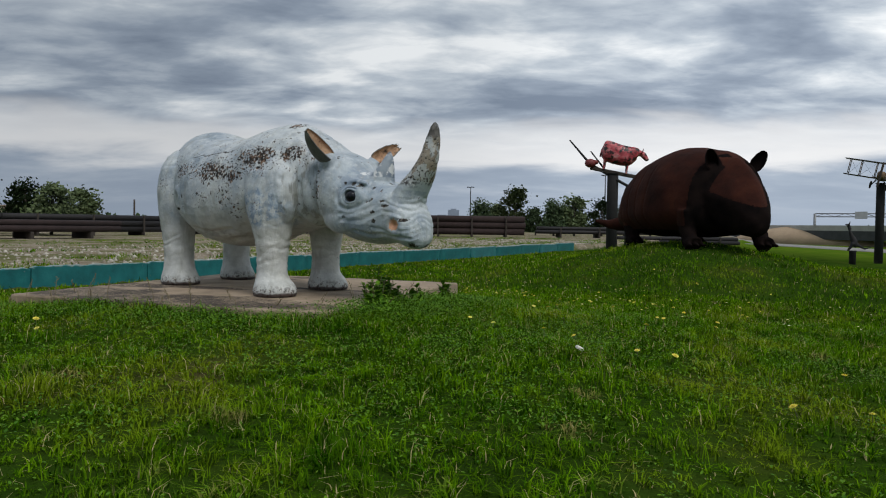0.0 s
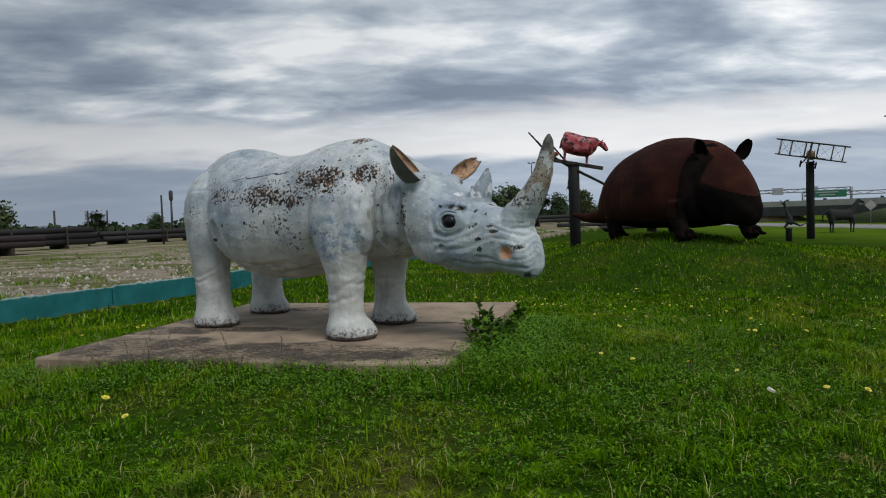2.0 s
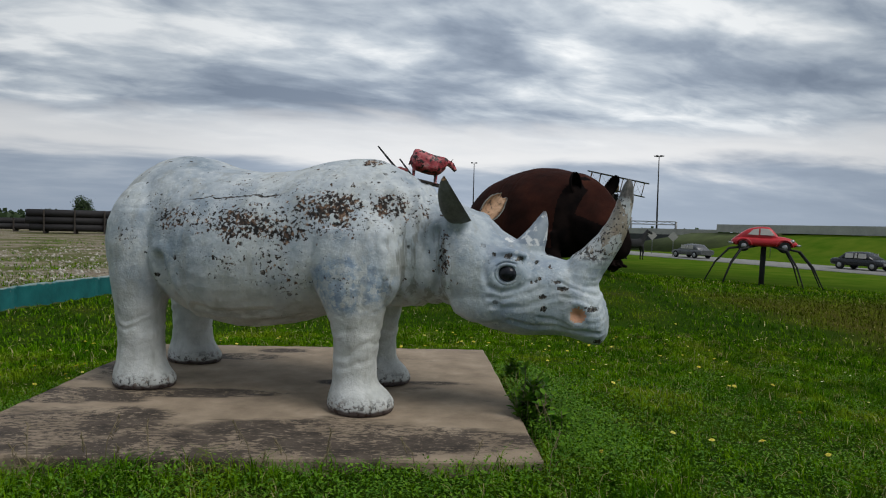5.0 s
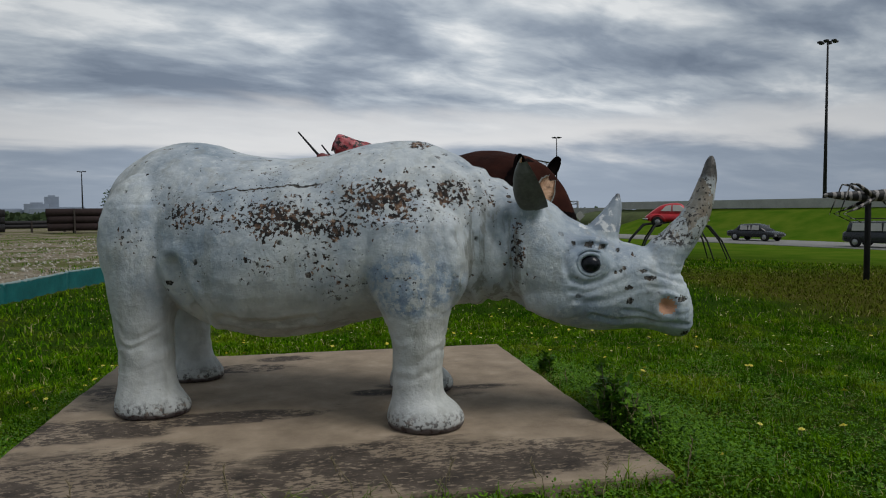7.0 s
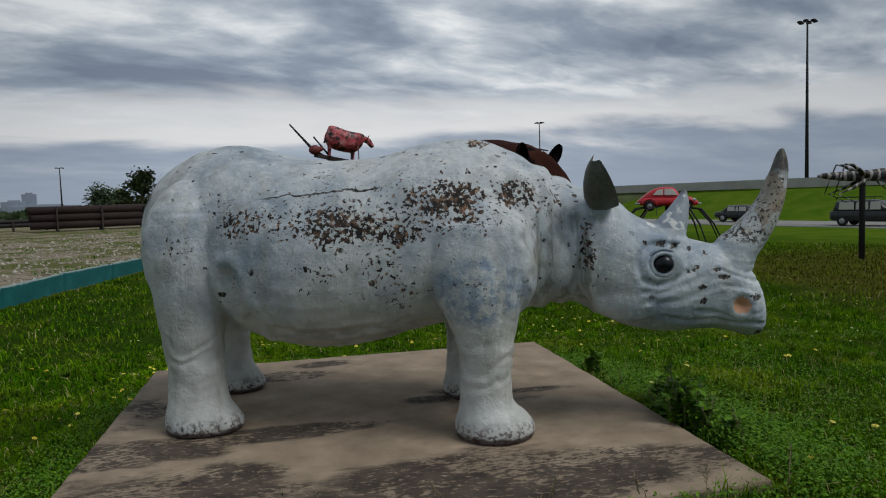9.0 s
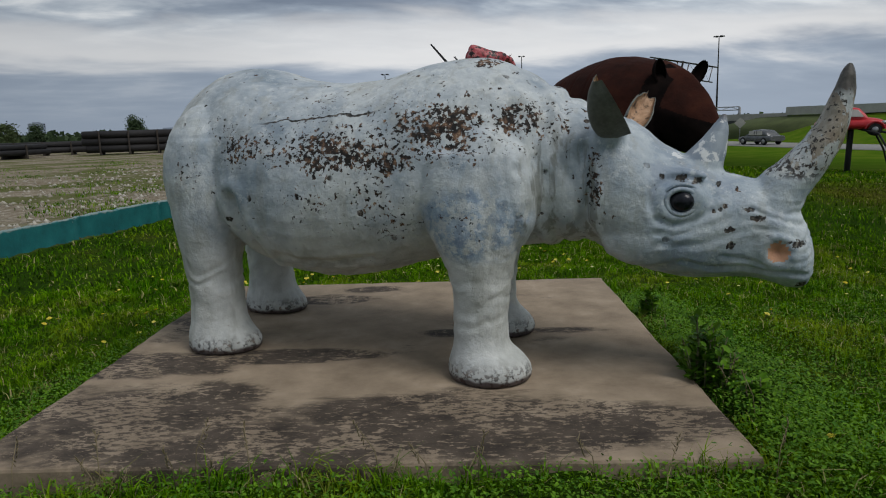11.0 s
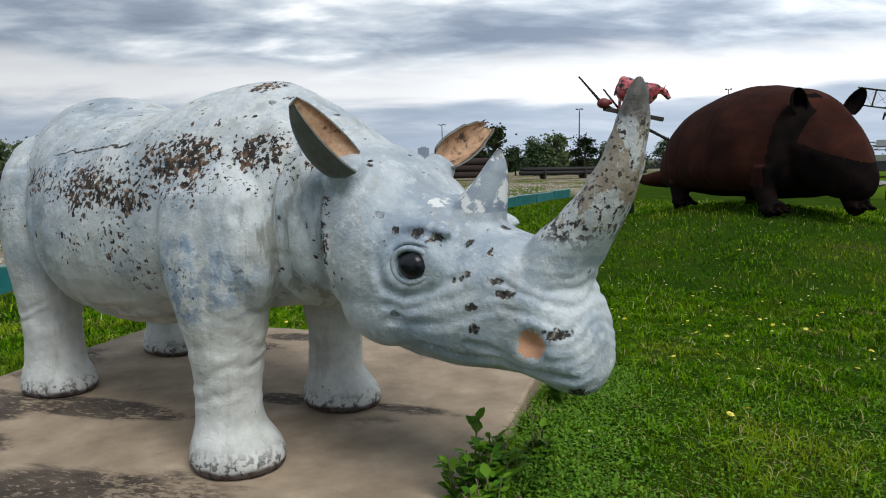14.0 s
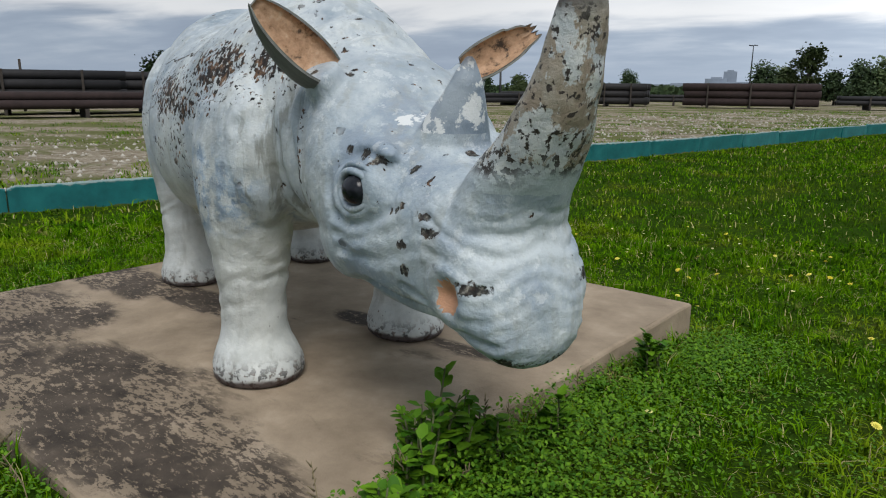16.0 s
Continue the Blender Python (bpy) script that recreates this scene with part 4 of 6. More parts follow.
SIDE = [(-2.0, 0.55, 0.40, 0.35), (-1.85, 0.68, 0.26, 0.55), (-1.5, 0.82, 0.2, 0.68), (-1.05, 0.88, 0.18, 0.74), (-0.5, 0.87, 0.18, 0.76), (0.4, 0.87, 0.18, 0.76), (0.95, 0.90, 0.18, 0.72), (1.5, 0.80, 0.2, 0.62), (1.85, 0.60, 0.25, 0.5), (2.0, 0.45, 0.35, 0.3)]
loft(bm, [egg_ring(x, t, b, w, 2.8, 24, 0.4) for x, t, b, w in smooth_rows(SIDE, 4)])
part("body", bm, red, car, "", True, pose(0, 0, LIFT))
bm = bmesh.new()
ROOF = [(-1.80, 0.72, 0.6, 0.4), (-1.4, 1.05, 0.6, 0.54), (-0.95, 1.34, 0.6, 0.62), (-0.4, 1.48, 0.6, 0.64), (0.1, 1.49, 0.6, 0.64), (0.38, 1.40, 0.6, 0.62), (0.68, 1.08, 0.6, 0.6), (0.85, 0.84, 0.6, 0.56)]
loft(bm, [egg_ring(x, t, b, w, 3.4, 24, 0.2) for x, t, b, w in smooth_rows(ROOF, 4)])
part("roof", bm, red, car, "", True, pose(0, 0, LIFT))
for s in (-1, 1):
    for pts in ([(-1.02, 0.95), (-0.72, 1.29), (-0.36, 1.37), (-0.36, 0.95)], [(-0.27, 0.95), (-0.27, 1.38), (0.22, 1.36), (0.58, 0.95)]):
        bm = bmesh.new()
        loft(bm, [[(x, s * (0.645 - 0.16 * (z - 1.0) + d), z) for x, z in pts] for d in (0, 0.03)])
        part("side_window", bm, glass, car, "", False, pose(0, 0, LIFT))
    for x in (-1.22, 1.2):
        bm = bmesh.new()
        prof = [(x + 0.52 * math.cos(a), 0.25 + 0.48 * math.sin(a)) for a in (math.pi * i / 12 for i in range(13))]
        loft(bm, [[(px_, s * (0.60 + 0.02), pz_) for px_, pz_ in prof], [(px_, s * 0.80, x_ * 0 + pz_ - 0.02) for px_, pz_ in prof for x_ in (0,)], [(x + (px_ - x) * 0.9, s * 0.80, 0.25 + (pz_ - 0.25) * 0.85) for px_, pz_ in prof]], close=False, caps=False)
        part("fender", bm, red, car, "", True, pose(0, 0, LIFT))
        bm = bmesh.new()
        tube(bm, [(x, s * 0.56, 0.2), (x, s * 0.60, 0.2), (x, s * 0.72, 0.2), (x, s * 0.75, 0.2)], [0.32, 0.36, 0.36, 0.31], 24)
        wheel = part("wheel", bm, tyre, car, "", True, pose(0, 0, LIFT))
        bm = bmesh.new()
        tube(bm, [(x, s * 0.75, 0.2), (x, s * 0.775, 0.2), (x, s * 0.78, 0.2)], [0.18, 0.15, 0.04], 20)
        part("hubcap", bm, chrome, wheel)
    bm = bmesh.new()
    blob(bm, (1.62, s * 0.62, 0.62), (0.14, 0.11, 0.12), 14)
    part("headlight", bm, chrome, car, "", True, pose(0, 0, LIFT))
for x, d in ((-2.08, -1), (2.08, 1)):
    bm = bmesh.new()
    tube(bm, [(x - 0.2 * d, -0.72, 0.36), (x, -0.55, 0.36), (x + 0.03 * d, 0, 0.36), (x, 0.55, 0.36), (x - 0.2 * d, 0.72, 0.36)], 0.06, 10)
    part("bumper", bm, chrome, car, "", True, pose(0, 0, LIFT))
bm = bmesh.new()
tube(bm, [(0, 0, -0.4), (0, 0, LIFT + 0.25)], 0.17, 14)
part("shaft", bm, black, car)
for s in (-1, 1):
    for x0, x1, y1 in ((-1.3, -3.6, 1.0), (-0.8, -2.4, 2.0), (0.8, 2.4, 2.0), (1.3, 3.6, 1.0)):
        bm = bmesh.new()
        tube(bm, [(x0 * 0.4, s * 0.3, LIFT + 0.25), (x0 + (x1 - x0) * 0.35, s * (0.4 + 0.35 * y1), LIFT - 0.02), (x0 + (x1 - x0) * 0.7, s * 0.75 * y1, LIFT * 0.58), (x1, s * y1, -0.12)], [0.06, 0.07, 0.06, 0.03], 8)
        part("leg", bm, black, car)

# ---- the grasshopper, the kangaroo, the horse ----
BUG_X, BUG_Y = 20.9, 18.0
bug_post, top = post(BUG_X, BUG_Y, 2.75, 0.10, "dark steel post carrying a striped grasshopper")
bm = bmesh.new()
ABD = [(-1.55, 0.42, 0.34, 0.03), (-1.3, 0.52, 0.24, 0.13), (-0.6, 0.56, 0.10, 0.19), (0.2, 0.60, 0.06, 0.22), (0.7, 0.66, 0.05, 0.22), (0.95, 0.62, 0.10, 0.16)]
loft(bm, [egg_ring(x, t, b, w, 2.2, 14) for x, t, b, w in smooth_rows(ABD, 5)])
blob(bm, (1.12, 0, 0.42), (0.2, 0.16, 0.24), 12)
for s in (-1, 1):
    tube(bm, [(0.1, s * 0.2, 0.3), (-0.5, s * 0.42, 0.85), (-0.75, s * 0.45, 0.9)], [0.12, 0.07, 0.03], 8)
    tube(bm, [(-0.75, s * 0.45, 0.9), (-0.95, s * 0.5, 0.2), (-1.15, s * 0.52, -0.55)], [0.03, 0.025, 0.015], 6)
    tube(bm, [(0.1, s * 0.2, 0.2), (-0.5, s * 0.45, -0.25), (-1.0, s * 0.5, -0.5), (-0.35, s * 0.5, -0.95)], [0.09, 0.07, 0.03, 0.02], 6)
    for x in (0.5, 0.8):
        tube(bm, [(x, s * 0.15, 0.15), (x + 0.25, s * 0.4, -0.1), (x + 0.55, s * 0.42, -0.4)], [0.04, 0.03, 0.015], 6)
    tube(bm, [(1.2, s * 0.06, 0.6), (1.5, s * 0.12, 0.85), (1.9, s * 0.2, 0.95)], [0.015, 0.012, 0.008], 5)
st = Mat("striped_insect_paint", 0.5)
sx = st.axes()
ph = st.math("ADD", st.math("MULTIPLY", sx[0], 22), st.math("MULTIPLY", st.noise(3), 6))
st.color(st.mix(st.step(st.math("SINE", ph), 0.35, 0.6), (0.018, 0.017, 0.016), (0.36, 0.33, 0.31)))
bug = new("grasshopper_statue", mesh_of("grasshopper_statue", bm, st.m))
bug.matrix_basis = pose(BUG_X, BUG_Y, top - 0.06, 0, 0, -38) @ Matrix.Diagonal((0.95, 0.9, 0.74, 1))
tagged(bug, "black and white striped grasshopper statue on a post", "statue")


def beast(name, label, x, y, turn, scale, rings, tubes, mat):
    bm = bmesh.new()
    loft(bm, [egg_ring(a, t, b, w, 2.2, 14) for a, t, b, w in smooth_rows(rings, 3)])
    for pts, rad in tubes:
        tube(bm, pts, rad, 8)
    bm = fused(bm, 0.05, 2)
    ob = new(name, mesh_of(name, bm, mat))
    ob.matrix_basis = pose(x, y, gz(x, y), 0, 0, turn) @ Matrix.Scale(scale, 4)
    return tagged(ob, label, "statue")


horse_legs = [([(a, s * 0.18, 0.95), (a + b, s * 0.18, 0.5), (a + 0.5 * b, s * 0.18, 0.06), (a + 0.5 * b + 0.05, s * 0.18, 0)], [0.15, 0.07, 0.05, 0.08]) for s in (-1, 1) for a, b in ((-0.6, 0.05), (0.55, 0.1))]
beast("horse_statue", "black metal horse statue on the lawn near the road", 35.0, 57.0, -10, 1.35,
      [(-0.85, 1.35, 1.0, 0.1), (-0.7, 1.48, 0.8, 0.27), (-0.2, 1.40, 0.72, 0.3), (0.4, 1.42, 0.75, 0.28), (0.7, 1.5, 0.85, 0.2)],
      horse_legs + [([(0.6, 0, 1.25), (0.85, 0, 1.7), (1.0, 0, 1.95), (1.35, 0, 1.75)], [0.24, 0.16, 0.14, 0.07]), ([(-0.85, 0, 1.35), (-1.1, 0, 1.0), (-1.05, 0, 0.6)], [0.05, 0.06, 0.03])], black)
bm = bmesh.new()
tube(bm, [(0, 0, -0.3), (0, 0, 0.8), (0, 0, 0.88)], [0.2, 0.2, 0.26], 14)
tagged(part("pedestal", bm, black, None, "", True, pose(24.0, 45.5, gz(24.0, 45.5))), "short black pedestal under the kangaroo statue", "pedestal")
kangaroo = beast("kangaroo_statue", "dark metal kangaroo statue standing upright on a pedestal", 24.0, 45.5, 160, 1.15,
      [(-0.25, 0.75, 0.25, 0.12), (-0.1, 0.95, 0.2, 0.22), (0.1, 1.3, 0.5, 0.2), (0.25, 1.6, 1.05, 0.12)],
      [([(0.2, 0, 1.4), (0.3, 0, 1.75), (0.5, 0, 1.72)], [0.12, 0.1, 0.05]), ([(-0.15, 0, 0.45), (-0.7, 0, 0.15), (-1.3, 0, 0.35)], [0.12, 0.07, 0.03])]
      + [([(0.25, s * 0.08, 1.7), (0.2, s * 0.12, 2.0)], [0.05, 0.02]) for s in (-1, 1)] + [([(0, s * 0.15, 0.5), (0.15, s * 0.16, 0.2), (0.3, s * 0.16, 0.0)], [0.14, 0.07, 0.06]) for s in (-1, 1)], black)

kangaroo.matrix_basis = pose(24.0, 45.5, gz(24.0, 45.5) + 0.87, 0, 0, 160) @ Matrix.Scale(0.95, 4)

# ---- road, bank, highway ----
asphalt = worn("grey_asphalt", (0.24, 0.235, 0.22), 0.9, scale=1.2, spread=0.25)
concrete = worn("pale_concrete", (0.40, 0.39, 0.36), 0.85, scale=0.8, spread=0.2)
# near-black for the shade beneath the overpass, also the signal tower's own dark colour
shade = worn("under_shade_and_tower_dark", (0.045, 0.048, 0.05), 0.8, scale=1)
bm = bmesh.new()
rings = []
for i in range(61):
    y = -200 + 10 * i
    x = 41.5 - 0.0012 * max(0, y - 40) ** 2 * 0.2
    rings.append([(x, y, gz(x, y) - 0.02), (x + 0.05, y, gz(x, y) + 0.05), (x + 7, y, gz(x + 7, y) + 0.06), (x + 7.05, y, gz(x + 7, y) - 0.02)])
loft(bm, rings)
tagged(part("road", bm, asphalt), "pale grey frontage road beyond the lawn", "road", kind="structure")
bm = bmesh.new()
BAR = [(63, -160), (63, -60), (63, 0), (62.5, 40), (61.5, 60), (60, 75)]
loft(bm, [[(x - 0.2, y, 2.2), (x - 0.12, y, 2.2 + 0.95), (x + 0.12, y, 2.2 + 0.95), (x + 0.2, y, 2.2)] for x, y in [tuple(r) for r in smooth_rows(BAR, 5)]])
tagged(part("highway_barrier", bm, concrete, None, "", False), "pale concrete highway barrier on top of the bank", "barrier", kind="structure")
bm = bmesh.new()
loft(bm, [[(x + 0.5, y, 2.25), (x + 0.5, y, 2.32), (x + 24, y, 2.6), (x + 24, y, 2.2)] for x, y in [tuple(r) for r in smooth_rows(BAR, 5)]])
tagged(part("highway", bm, asphalt), "grey highway carriageway on the grass bank", "road", kind="structure")
bridge = thing("overpass", pose(0, 0, 0), "long concrete overpass with the shade beneath it as a dark block and green signs above", "bridge")
bridge["kind"] = "structure"
DECK = [(60, 75), (58, 88), (54, 104), (48, 122), (40, 142), (30, 165)]
fine = [tuple(r) for r in smooth_rows(DECK, 4)]
# the third solid is a dark block standing for the shadow below the deck
for name, lo, hi, wd, mat in (("parapet", 2.0, 2.45, 0.15, concrete), ("deck", 1.65, 2.0, 6.0, concrete), ("under_shade", 0.3, 1.65, 5.2, shade)):
    bm = bmesh.new()
    loft(bm, [[(x - (0 if name == "parapet" else 0.3) - (0.0 if wd < 1 else -0.3), y, lo), (x, y, hi), (x + wd, y + 0.6 * wd, hi), (x + wd, y + 0.6 * wd, lo)] for x, y in fine])
    part(name, bm, mat, bridge, "", False)
for x, y in fine[2::3]:
    bm = bmesh.new()
    tube(bm, [(x + 2, y + 1, -1.0), (x + 2, y + 1, 0.6)], 0.45, 12)
    tube(bm, [(x + 5, y + 2.8, -1.0), (x + 5, y + 2.8, 0.6)], 0.45, 12)
    part("pier", bm, concrete, bridge)
# the earth abutment under it
bm = bmesh.new()
loft(bm, [[(57, 66, -0.7), (64, 66, -0.7), (64, 66, 2.3), (61.5, 66, 2.3)], [(52, 80, -0.7), (64, 82, -0.7), (63, 80, 2.0), (59.5, 79, 2.0)], [(50, 88, -0.75), (60, 90, -0.75), (60, 89, -0.6), (52, 88, -0.6)]])
tagged(part("abutment", bm, worn("mown_bank", (0.07, 0.09, 0.03), 0.95, scale=0.6)), "grassy earth slope where the overpass begins", "bank", kind="structure")


bm = bmesh.new()
loft(bm, [[(x, y - w_, -0.8), (x, y - w_ * 0.35, -0.8 + h_ * 0.75), (x, y, -0.8 + h_), (x, y + w_, -0.8)] for x, y, w_, h_ in ((43, 124, 2, 0.3), (46, 120, 5, 2.2), (50, 116, 6, 3.0), (54, 111, 6, 3.1), (57, 106, 5, 2.4), (59, 102, 2, 0.4))])
tagged(part("earth_slope", bm, worn("bare_tan_earth", (0.36, 0.27, 0.18), 0.95, scale=0.5, spread=0.2)), "bare tan earth slope beside the overpass", "bank", kind="structure")


def mast(x, y, z, top, arms, label):
    ob = thing("light_mast", pose(x, y, z), label, "street lamp", "high light masts")
    bm = bmesh.new()
    tube(bm, [(0, 0, -1.5), (0, 0, (top - z) * 0.5), (0, 0, top - z)], [0.32, 0.22, 0.13], 10)
    part("shaft", bm, black, ob)
    for i in range(arms):
        a = 2 * math.pi * i / arms + 0.4
        bm = bmesh.new()
        tube(bm, [(0, 0, top - z), (0.9 * math.cos(a), 0.9 * math.sin(a), top - z + 0.05)], 0.05, 6)
        box(bm, 1.15 * math.cos(a), 1.15 * math.sin(a), top - z, 0.6, 0.6, 0.3, 0.05)
        part("lamp_head", bm, black, ob)
    return ob


mast(102.4, 74.6, 2.3, 28.4, 6, "tall dark highway light mast with a ring of lamps")
mast(130.7, 183.8, 2.0, 25.0, 6, "tall dark highway light mast with a ring of lamps")
mast(96, 250, 1.0, 26, 4, "distant grey highway light mast")
mast(42, 235, 1.0, 19, 4, "distant grey highway light mast")
mast(-3, 260, 0.5, 16, 4, "distant grey highway light mast")

green = worn("green_road_sign", (0.02, 0.17, 0.10), 0.5, scale=2, spread=0.12)
pale = worn("grey_sign_back", (0.32, 0.34, 0.35), 0.5, scale=2, spread=0.15)


def gantry(x, y, turn, span, h, boards, label, deep=0.5, tall=1.15):
    ob = thing("sign_gantry", pose(x, y, 0, 0, 0, turn), label, "road sign")
    for s in (-1, 1):
        bm = bmesh.new()
        tube(bm, [(s * span / 2, 0, 0), (s * span / 2, 0, h + deep)], 0.2, 8)
        part("upright", bm, grey, ob)
    for z in (h, h + deep):
        bm = bmesh.new()
        tube(bm, [(-span / 2, 0, z), (span / 2, 0, z)], 0.09, 6)
        part("chord", bm, grey, ob)
    bm = bmesh.new()
    n = int(span / 1.4)
    for i in range(n):
        x0 = -span / 2 + span * i / n
        tube(bm, [(x0, 0, h + deep * (i % 2)), (x0 + span / n, 0, h + deep * ((i + 1) % 2))], 0.04, 5)
    part("lattice", bm, grey, ob)
    for bx, bw, mat in boards:
        bm = bmesh.new()
        box(bm, bx, -0.25, h + 0.25, bw, 0.08, tall, 0.03)
        board = part("sign_board", bm, mat, ob, "", False)
        if mat is green:
            for r in range(2):
                bm = bmesh.new()
                box(bm, bx - 0.1 * bw, -0.30, h + 0.48 - 0.42 * r, bw * (0.7 - 0.2 * r), 0.03, 0.17)
                part("lettering_bar", bm, concrete, board, "", False)
    return ob


gantry(62, 112, -32, 17, 3.9, [(-2.0, 1.7, pale), (3.0, 1.7, pale)], "grey lattice sign gantry over the highway")
gantry(68, 105, -32, 14, 3.2, [(-3.2, 4.4, green)], "lattice gantry with a green road sign over the highway")
for x, y, turn in ((44, 63, -40), (46.5, 70, -35), (52, 58, -45)):
    ob = thing("warning_sign", pose(x, y, gz(x, y), 0, 0, turn), "pale diamond road sign on a thin post", "road sign", "diamond road signs")
    bm = bmesh.new()
    tube(bm, [(0, 0, -0.3), (0, 0, 2.6)], 0.04, 6)
    part("stake", bm, grey, ob)
    bm = bmesh.new()
    box(bm, 0, 0, 0, 0.75, 0.03, 0.75, 0.01, pose(0, -0.05, 2.1, 0, 45, 0))
    part("plate", bm, concrete, ob, "", False)

# ---- parked vehicles by the road ----


def vehicle(x, y, turn, paint, label, kind):
    """A plain road car: lower body, glasshouse, wheels, lamps."""
    ob = thing("parked_car", pose(x, y, gz(x, y) + 0.07, 0, 0, turn), label, "car")
    big = kind == "suv"
    bm = bmesh.new()
    h1, h2 = (1.05, 1.75) if big else (0.85, 1.4)
    L = 2.45 if big else 2.2
    rows = [(-L, h1 - 0.12, 0.45, 0.7), (-L + 0.15, h1, 0.3, 0.86), (-0.6, h1 + 0.02, 0.28, 0.9), (0.8, h1, 0.28, 0.9), (L - 0.3, h1 - 0.12, 0.3, 0.85), (L, h1 - 0.3, 0.42, 0.7)]
    loft(bm, [egg_ring(a, t, b, w, 4.5, 20) for a, t, b, w in smooth_rows(rows, 3)])
    part("body", bm, paint, ob)
    bm = bmesh.new()
    rows = [(-L + 0.15 if big else -1.7, h1, h1 - 0.1, 0.75), (-L + 0.3 if big else -1.1, h2 - 0.05, h1 - 0.1, 0.72), (0, h2, h1 - 0.1, 0.72), (0.5, h2 - 0.05, h1 - 0.1, 0.72), (1.25, h1, h1 - 0.1, 0.78)]
    loft(bm, [egg_ring(a, t, b, w, 4.0, 20, 0.1) for a, t, b, w in rows])
    cab = part("cabin", bm, paint, ob)
    for s in (-1, 1):
        for a0, a1 in ((-1.9 if big else -1.0, -0.9 if big else -0.3), (-0.8 if big else -0.22, 0.0), (0.08, 0.75)):
            bm = bmesh.new()
            loft(bm, [[(a0, s * (0.74 + d), h1 + 0.04), (a1, s * (0.74 + d), h1 + 0.04), (a1 - 0.05, s * (0.71 + d), h2 - 0.14), (a0 + 0.05, s * (0.71 + d), h2 - 0.14)] for d in (0, 0.03)])
            part("side_window", bm, glass, cab, "", False)
        for a0 in (-L + 0.85, L - 0.85):
            bm = bmesh.new()
            tube(bm, [(a0, s * 0.7, 0.33), (a0, s * 0.74, 0.33), (a0, s * 0.9, 0.33), (a0, s * 0.92, 0.33)], [0.3, 0.35, 0.35, 0.3], 20)
            wh = part("wheel", bm, tyre, ob)
            bm = bmesh.new()
            tube(bm, [(a0, s * 0.92, 0.33), (a0, s * 0.935, 0.33)], [0.2, 0.17], 14)
            part("rim", bm, chrome, wh)
        bm = bmesh.new()
        blob(bm, (L - 0.06, s * 0.6, h1 - 0.38), (0.08, 0.16, 0.09), 10)
        part("headlight", bm, chrome, ob)
    if big:
        for y_ in (-0.6, 0.6):
            bm = bmesh.new()
            tube(bm, [(-2.1, y_, h2 + 0.02), (-2.1, y_, h2 + 0.16), (0.3, y_, h2 + 0.16), (0.3, y_, h2 + 0.0)], 0.03, 6)
            part("roof_rail", bm, black, ob)
    return ob


vehicle(43.6, 30.5, -84, worn("dark_car_paint", (0.02, 0.022, 0.025), 0.3, scale=2), "dark off-road car with roof rails parked by the road", "suv")
vehicle(46.0, 42.5, -86, worn("black_car_paint", (0.015, 0.016, 0.018), 0.25, scale=2), "small black car on the frontage road", "saloon")
vehicle(44.0, 60, 92, worn("grey_car_paint", (0.12, 0.125, 0.13), 0.3, 0.3, scale=2), "dark grey car on the frontage road near the bridge", "saloon")

# ---- pipe yard ----
pipe_m = worn("black_coated_pipe", (0.011, 0.010, 0.011), 0.75, scale=2.5, spread=0.4)
pipe_r = worn("rusty_pipe", (0.026, 0.015, 0.014), 0.9, scale=2.5, spread=0.4)


def pipe_stack(x, y, turn, length, rows, r, mat, label, base=0.35, posts=True):
    ob = thing("pipe_stack", pose(x, y, gz(x, y), 0, 0, turn), label, "pipes", "stacked pipes in the yard")
    bm = bmesh.new()
    tube(bm, [(-length / 2, 0, 0), (-length / 2 + 0.02, 0, 0), (length / 2, 0, 0)], [r * 0.9, r, r], 12)
    me = mesh_of("pipe", bm, mat)
    rg = random.Random(int(x * 7 + y))
    for k_, n_ in enumerate(rows):
        for i in range(n_):
            p_ = new("pipe", me)
            p_.parent = ob
            p_.matrix_basis = pose(rg.uniform(-0.25, 0.25), (i - (n_ - 1) / 2) * 2.06 * r, base + r + k_ * 1.85 * r)
    for x_ in (-length * 0.32, 0, length * 0.32):
        bm = bmesh.new()
        box(bm, x_, 0, base / 2, 0.2, rows[0] * 2.1 * r, base, 0.02)
        part("bearer", bm, wood, ob, "", False)
        if posts:
            for s in (-1, 1):
                bm = bmesh.new()
                box(bm, x_, s * (rows[0] * 1.06 * r + 0.08), (base + len(rows) * 1.9 * r) / 2, 0.14, 0.12, base + len(rows) * 1.9 * r, 0.01)
                part("stake", bm, wood, ob, "", False)
    return ob


pipe_stack(-34.5, 33, 58, 16, (5, 4), 0.24, pipe_r, "low stack of rusty steel pipes on bearers", 0.5, False)
pipe_stack(-29.0, 43.5, 58, 12, (6, 5), 0.2, pipe_r, "low stack of rusty steel pipes on bearers", 0.45, False)
pipe_stack(-37.5, 40, 52, 13, (6, 6, 6, 5), 0.3, pipe_m, "tall stack of black coated pipes", 0.4)
pipe_stack(-41.0, 33, 52, 13, (5, 5, 5, 4), 0.3, pipe_m, "tall stack of black coated pipes", 0.4)
pipe_stack(-32, 56, 52, 13, (5, 5, 4), 0.25, pipe_m, "stack of black coated pipes", 0.3)
pipe_stack(-26, 72, 52, 13, (6, 5), 0.25, pipe_m, "stack of black coated pipes", 0.3)
pipe_stack(-0.5, 77, 2, 11.5, (4, 4, 4), 0.36, pipe_r, "stack of dark red pipes held by stakes", 0.25)
pipe_stack(-14, 78, 4, 8, (4, 4, 4), 0.36, pipe_m, "stack of black pipes held by stakes", 0.25)
